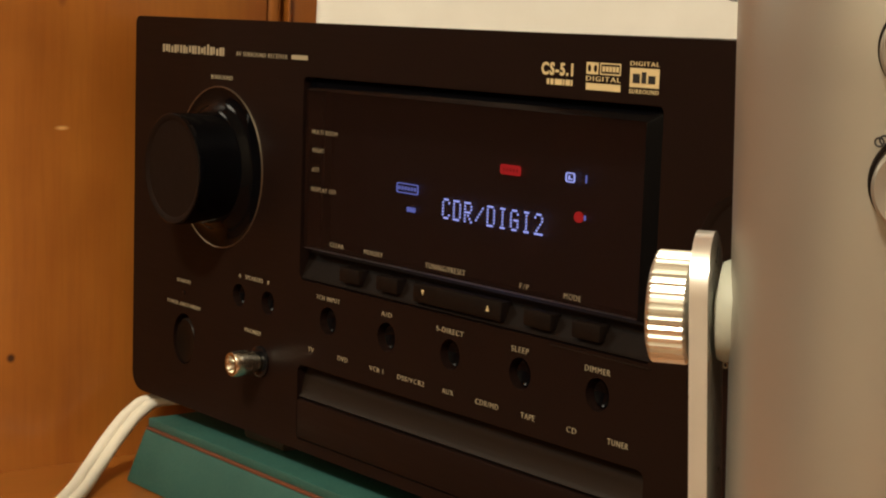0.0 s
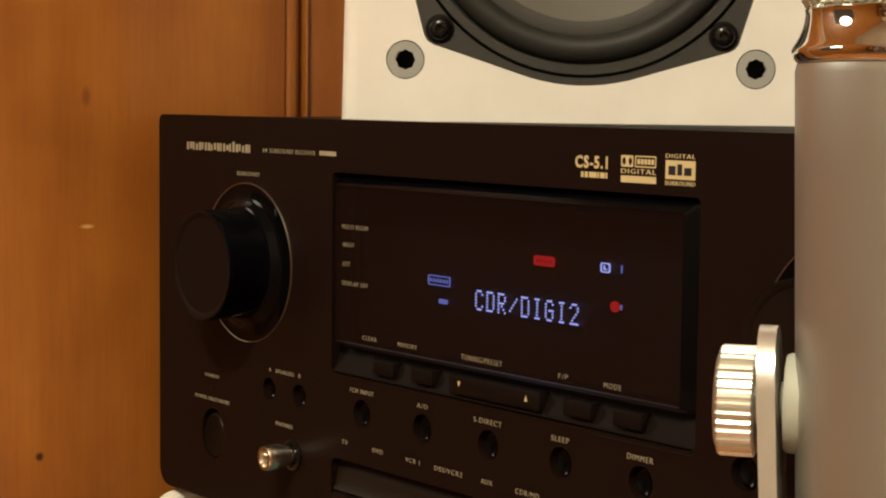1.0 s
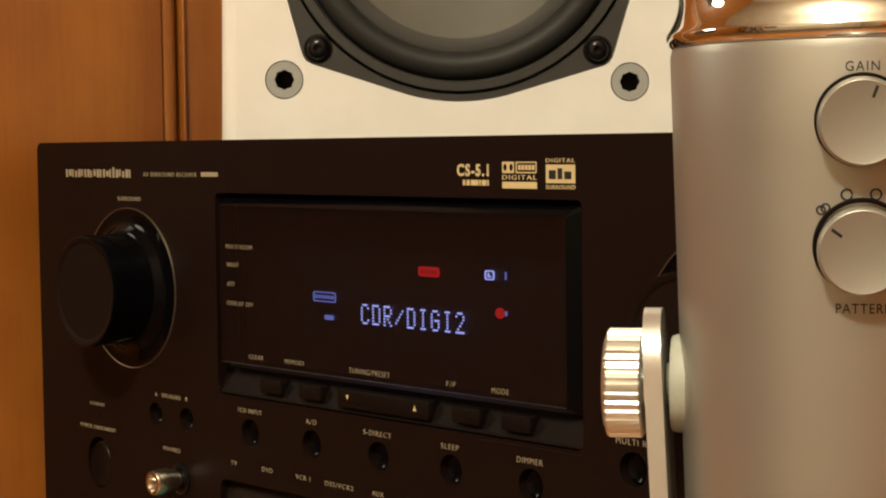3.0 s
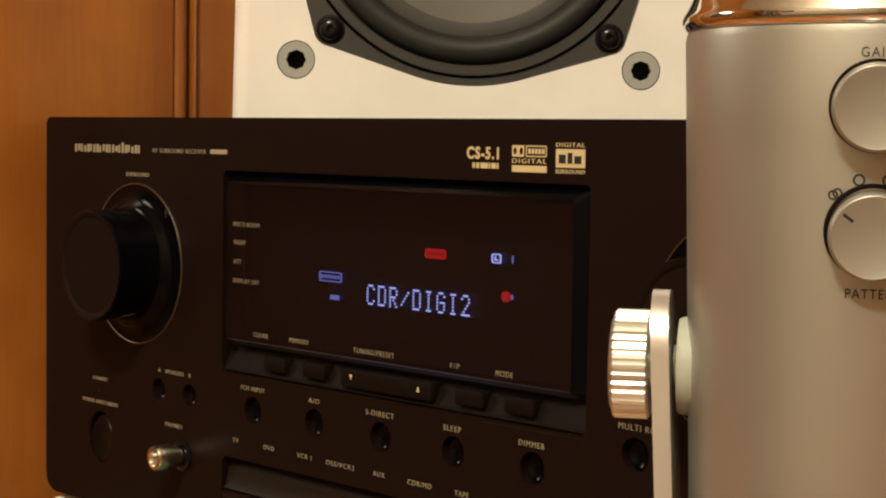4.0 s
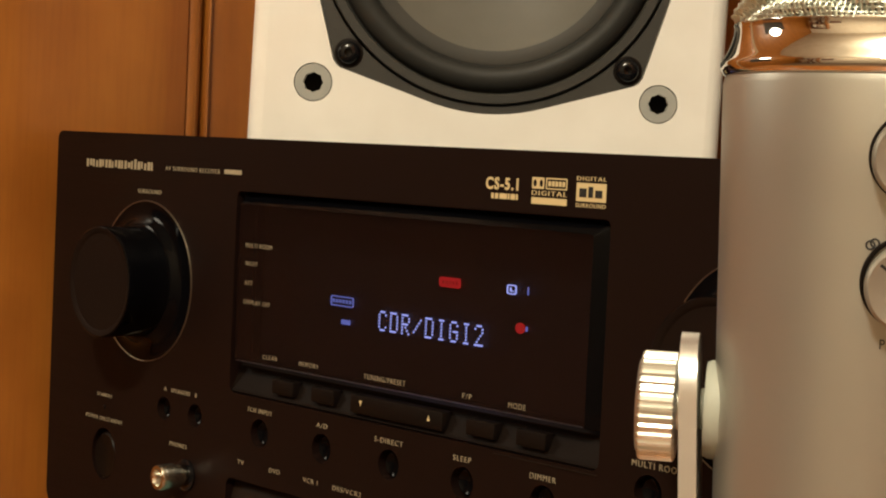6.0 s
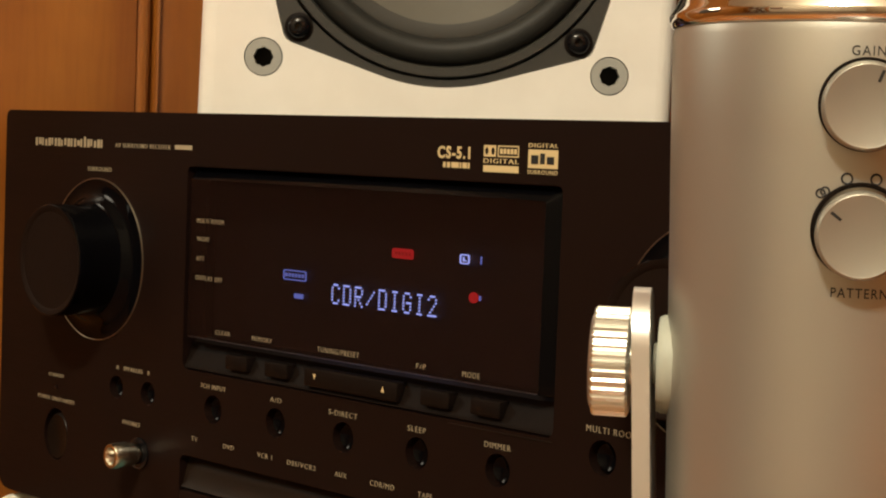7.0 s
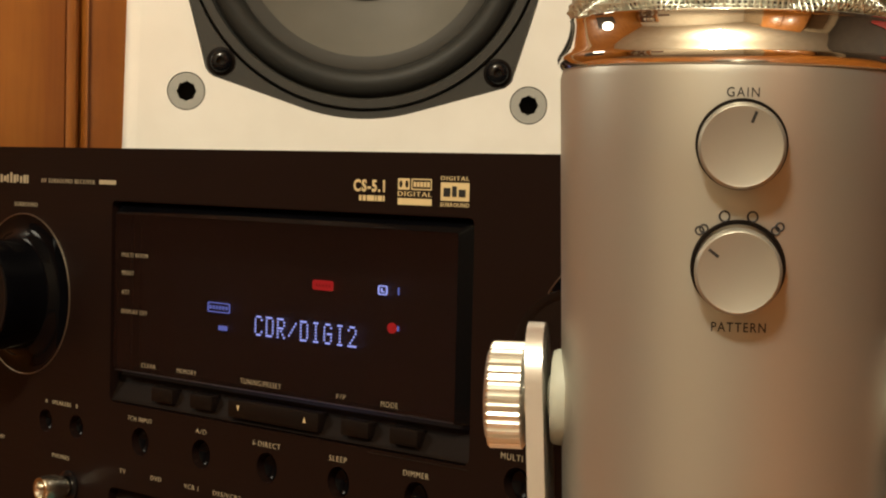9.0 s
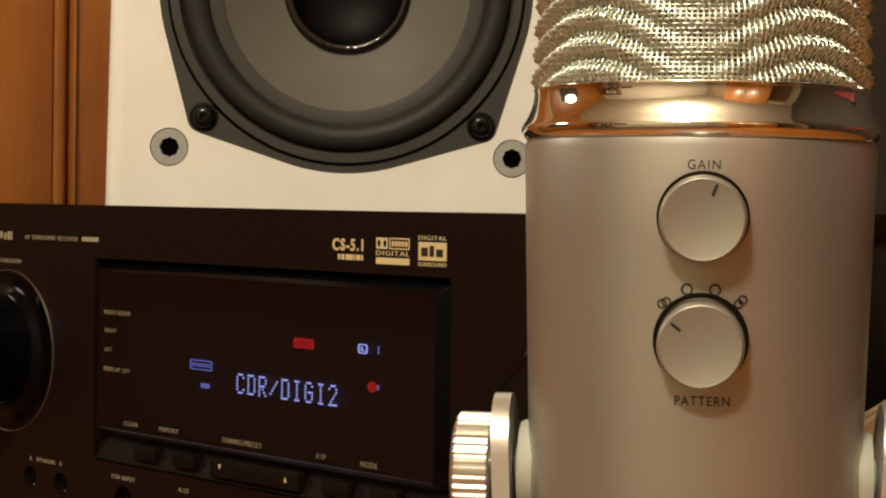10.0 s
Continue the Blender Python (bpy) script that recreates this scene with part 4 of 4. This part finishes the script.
def build_cable():
    c = thing("twin_cable", (0.02, -0.03, -0.034), "white twin flex running out from under the receiver", "cable")
    w = Matrix.Translation((-0.02, 0.03, 0.034))
    line = [(0.026, 0.040, -0.0036), (0.0085, 0.008, -0.0036), (0.0073, -0.004, -0.0080), (0.0093, -0.016, -0.0181), (0.0165, -0.029, -0.0275), (0.040, -0.0503, -0.0313), (0.09, -0.096, -0.0313), (0.16, -0.16, -0.0313)]
    for s in (-1, 1):
        pts = [q + Vector((0.0016 * s, 0.0020 * s, 0)) for i, q in enumerate(spline(line, 12))]
        part("strand", tube(pts, 0.0026, 12), CABLE, c, "white plastic cable strand", smooth=60, m=w)
    return c


def build_card():
    turn = pose(0.4545, 0.045, 0.0505, 0, 4, 0) @ pose(0, 0, 0, 15, 0, 0)
    card = thing("card_folder", (0, 0, 0), "cream card folder leaning against the receiver's side", "folder", turn=turn)
    part("cover_sheet", box(-0.0022, -0.0006, -0.07, 0.07, -0.078, 0.0742, 0.0004), CREAM, card)
    part("back_sheet", box(0.0004, 0.0022, -0.07, 0.07, -0.078, 0.074, 0.0004), CREAM, card)
    part("spine", box(-0.0022, 0.0022, -0.0712, -0.0702, -0.078, 0.074, 0.0003), CREAM, card)
    return card


# invented red cloth, out of view, placed so the chrome band reflects red
def build_banner():
    b = thing("wall_hanging", (0.84, 0.488, 0.20), "red cloth on a thin rod, added out of view for the chrome's red reflection", "wall hanging")
    bm = bmesh.new()
    rows = [[(bm.verts.new((x, -0.0015 * math.sin(40 * x) - t, z)), bm.verts.new((x, -0.0015 * math.sin(40 * x) - t - 0.003, z))) for x in [-0.17 + 0.34 * i / 40 for i in range(41)]]
            for z, t in ((0.0, 0.003), (0.07, 0.002), (0.14, 0.0))]
    for p, q in zip(rows, rows[1:]):
        for i in range(40):
            for k in (0, 1):
                bm.faces.new((p[i][k], p[i + 1][k], q[i + 1][k], q[i][k]))
    for i in range(40):
        for row in (rows[0], rows[-1]):
            bm.faces.new((row[i][0], row[i + 1][0], row[i + 1][1], row[i][1]))
    part("cloth", bm, RED_CLOTH, b, smooth=60)
    part("rod", tube([(-0.2, -0.002, 0.147), (0.2, -0.002, 0.147)], 0.007, 12), CAP_BLACK, b)
    return b


# cupboard out of view, added to reflect as an orange patch in the chrome
def build_cupboard():
    c = thing("cupboard", (2.12, -0.72, -0.78), "varnished pine cupboard, added out of view for the chrome's orange reflection", "cupboard")
    part("carcass", box(-0.16, 0.375, -0.5, 0.5, 0.0, 2.25, 0.004), PINE, c)
    for y0 in (-0.49, 0.005):
        door = part("door", box(-0.182, -0.162, y0, y0 + 0.485, 0.06, 2.20, 0.004), PINE, c)
        part("panel", box(-0.188, -0.1825, y0 + 0.07, y0 + 0.415, 0.16, 2.10, 0.003), PINE, door)
        side = y0 + (0.45 if y0 < -0.1 else 0.035)
        part("knob", lathe([(0.008, 0.0), (0.007, 0.012), (0.015, 0.02), (0.012, 0.03), (0, 0.032)], 20, Matrix.Translation((-0.182, side, 0.9)) @ Matrix.Rotation(radians(-90), 4, "Y")), CAP_BLACK, door)
    return c


def build_picture(name, label, turn, w, h, frame_mat, sheet_mat):
    f = thing(name, (0, 0, 0), label, "picture", "pictures on the walls", turn=turn)
    part("frame", plate(rounded(-w / 2, w / 2, -h / 2, h / 2, 0.003, None, 2), [rounded(-w / 2 + 0.03, w / 2 - 0.03, -h / 2 + 0.03, h / 2 - 0.03, 0.002, None, 2)], -0.024, -0.002), frame_mat, f)
    part("sheet", box(-w / 2 + 0.028, w / 2 - 0.028, -0.010, -0.003, -h / 2 + 0.028, h / 2 - 0.028), sheet_mat, f)
    return f


# invented bookcase behind the camera, its books reflect as cream and brown patches
def build_bookcase():
    turn = pose(-0.72, -2.37, -0.78, 0, 0, 180)
    c = thing("bookcase", (0, 0, 0), "open pine bookcase of books, added out of view for the chrome's reflected patches", "bookcase", turn=turn)
    for x in (-0.34, 0.32):
        part("side_board", box(x, x + 0.02, -0.12, 0.12, 0.0, 2.0, 0.002), PINE, c)
    part("back_board", box(-0.32, 0.32, 0.11, 0.119, 0.0, 2.0), PINE_FLAT, c)
    rng = random.Random(5)
    heights = [0.08, 0.46, 0.84, 1.22, 1.60]
    for z in heights + [1.97]:
        part("shelf", box(-0.3195, 0.3195, -0.115, 0.1095, z - 0.02, z, 0.002), PINE, c)
    kinds = [(CREAM, "cream"), (BROWN_EDGE, "brown"), (TAN_WALL, "tan"), (BLACK_COVER, "black"), (PLASTER, "pale")]
    for z in heights:
        x = -0.31
        while x < 0.27:
            w, h, d = rng.uniform(0.025, 0.06), rng.uniform(0.2, 0.32), rng.uniform(0.14, 0.19)
            mat, word = rng.choice(kinds)
            book = thing("book", (0, 0, 0), word + " book standing upright in the bookcase", "book", "books in the bookcase", turn=turn @ Matrix.Translation((x + w / 2, 0, z)))
            part("pages", box(-w / 2 + 0.003, w / 2 - 0.003, 0.105 - d + 0.004, 0.1, 0.001, h - 0.004), CREAM, book)
            part("cover", box(-w / 2, -w / 2 + 0.0028, 0.105 - d, 0.104, 0.0, h, 0.0006), mat, book)
            part("cover", box(w / 2 - 0.0028, w / 2, 0.105 - d, 0.104, 0.0, h, 0.0006), mat, book)
            part("spine", box(-w / 2, w / 2, 0.105 - d - 0.003, 0.105 - d, 0.0, h, 0.001), mat, book)
            x += w + 0.002
    return c


build_bookcase()
build_banner()
build_cupboard()
# both pictures are invented, out of view, to put dark patches in the chrome's reflection
build_picture("picture", "brown print on the plaster wall, added out of view for the chrome's reflection", pose(-0.15, -2.5, 0.42, 0, 0, 180), 0.36, 0.5, CAP_BLACK, BROWN_EDGE)
build_picture("picture", "wide dark panel on the pine wall, added as the reflected lamp's dark surround", pose(-1.2, -0.85, 0.45, 0, 0, 90), 0.75, 0.8, PINE_FLAT, DARK_WALL)
build_teal_box()
build_cable()
build_card()
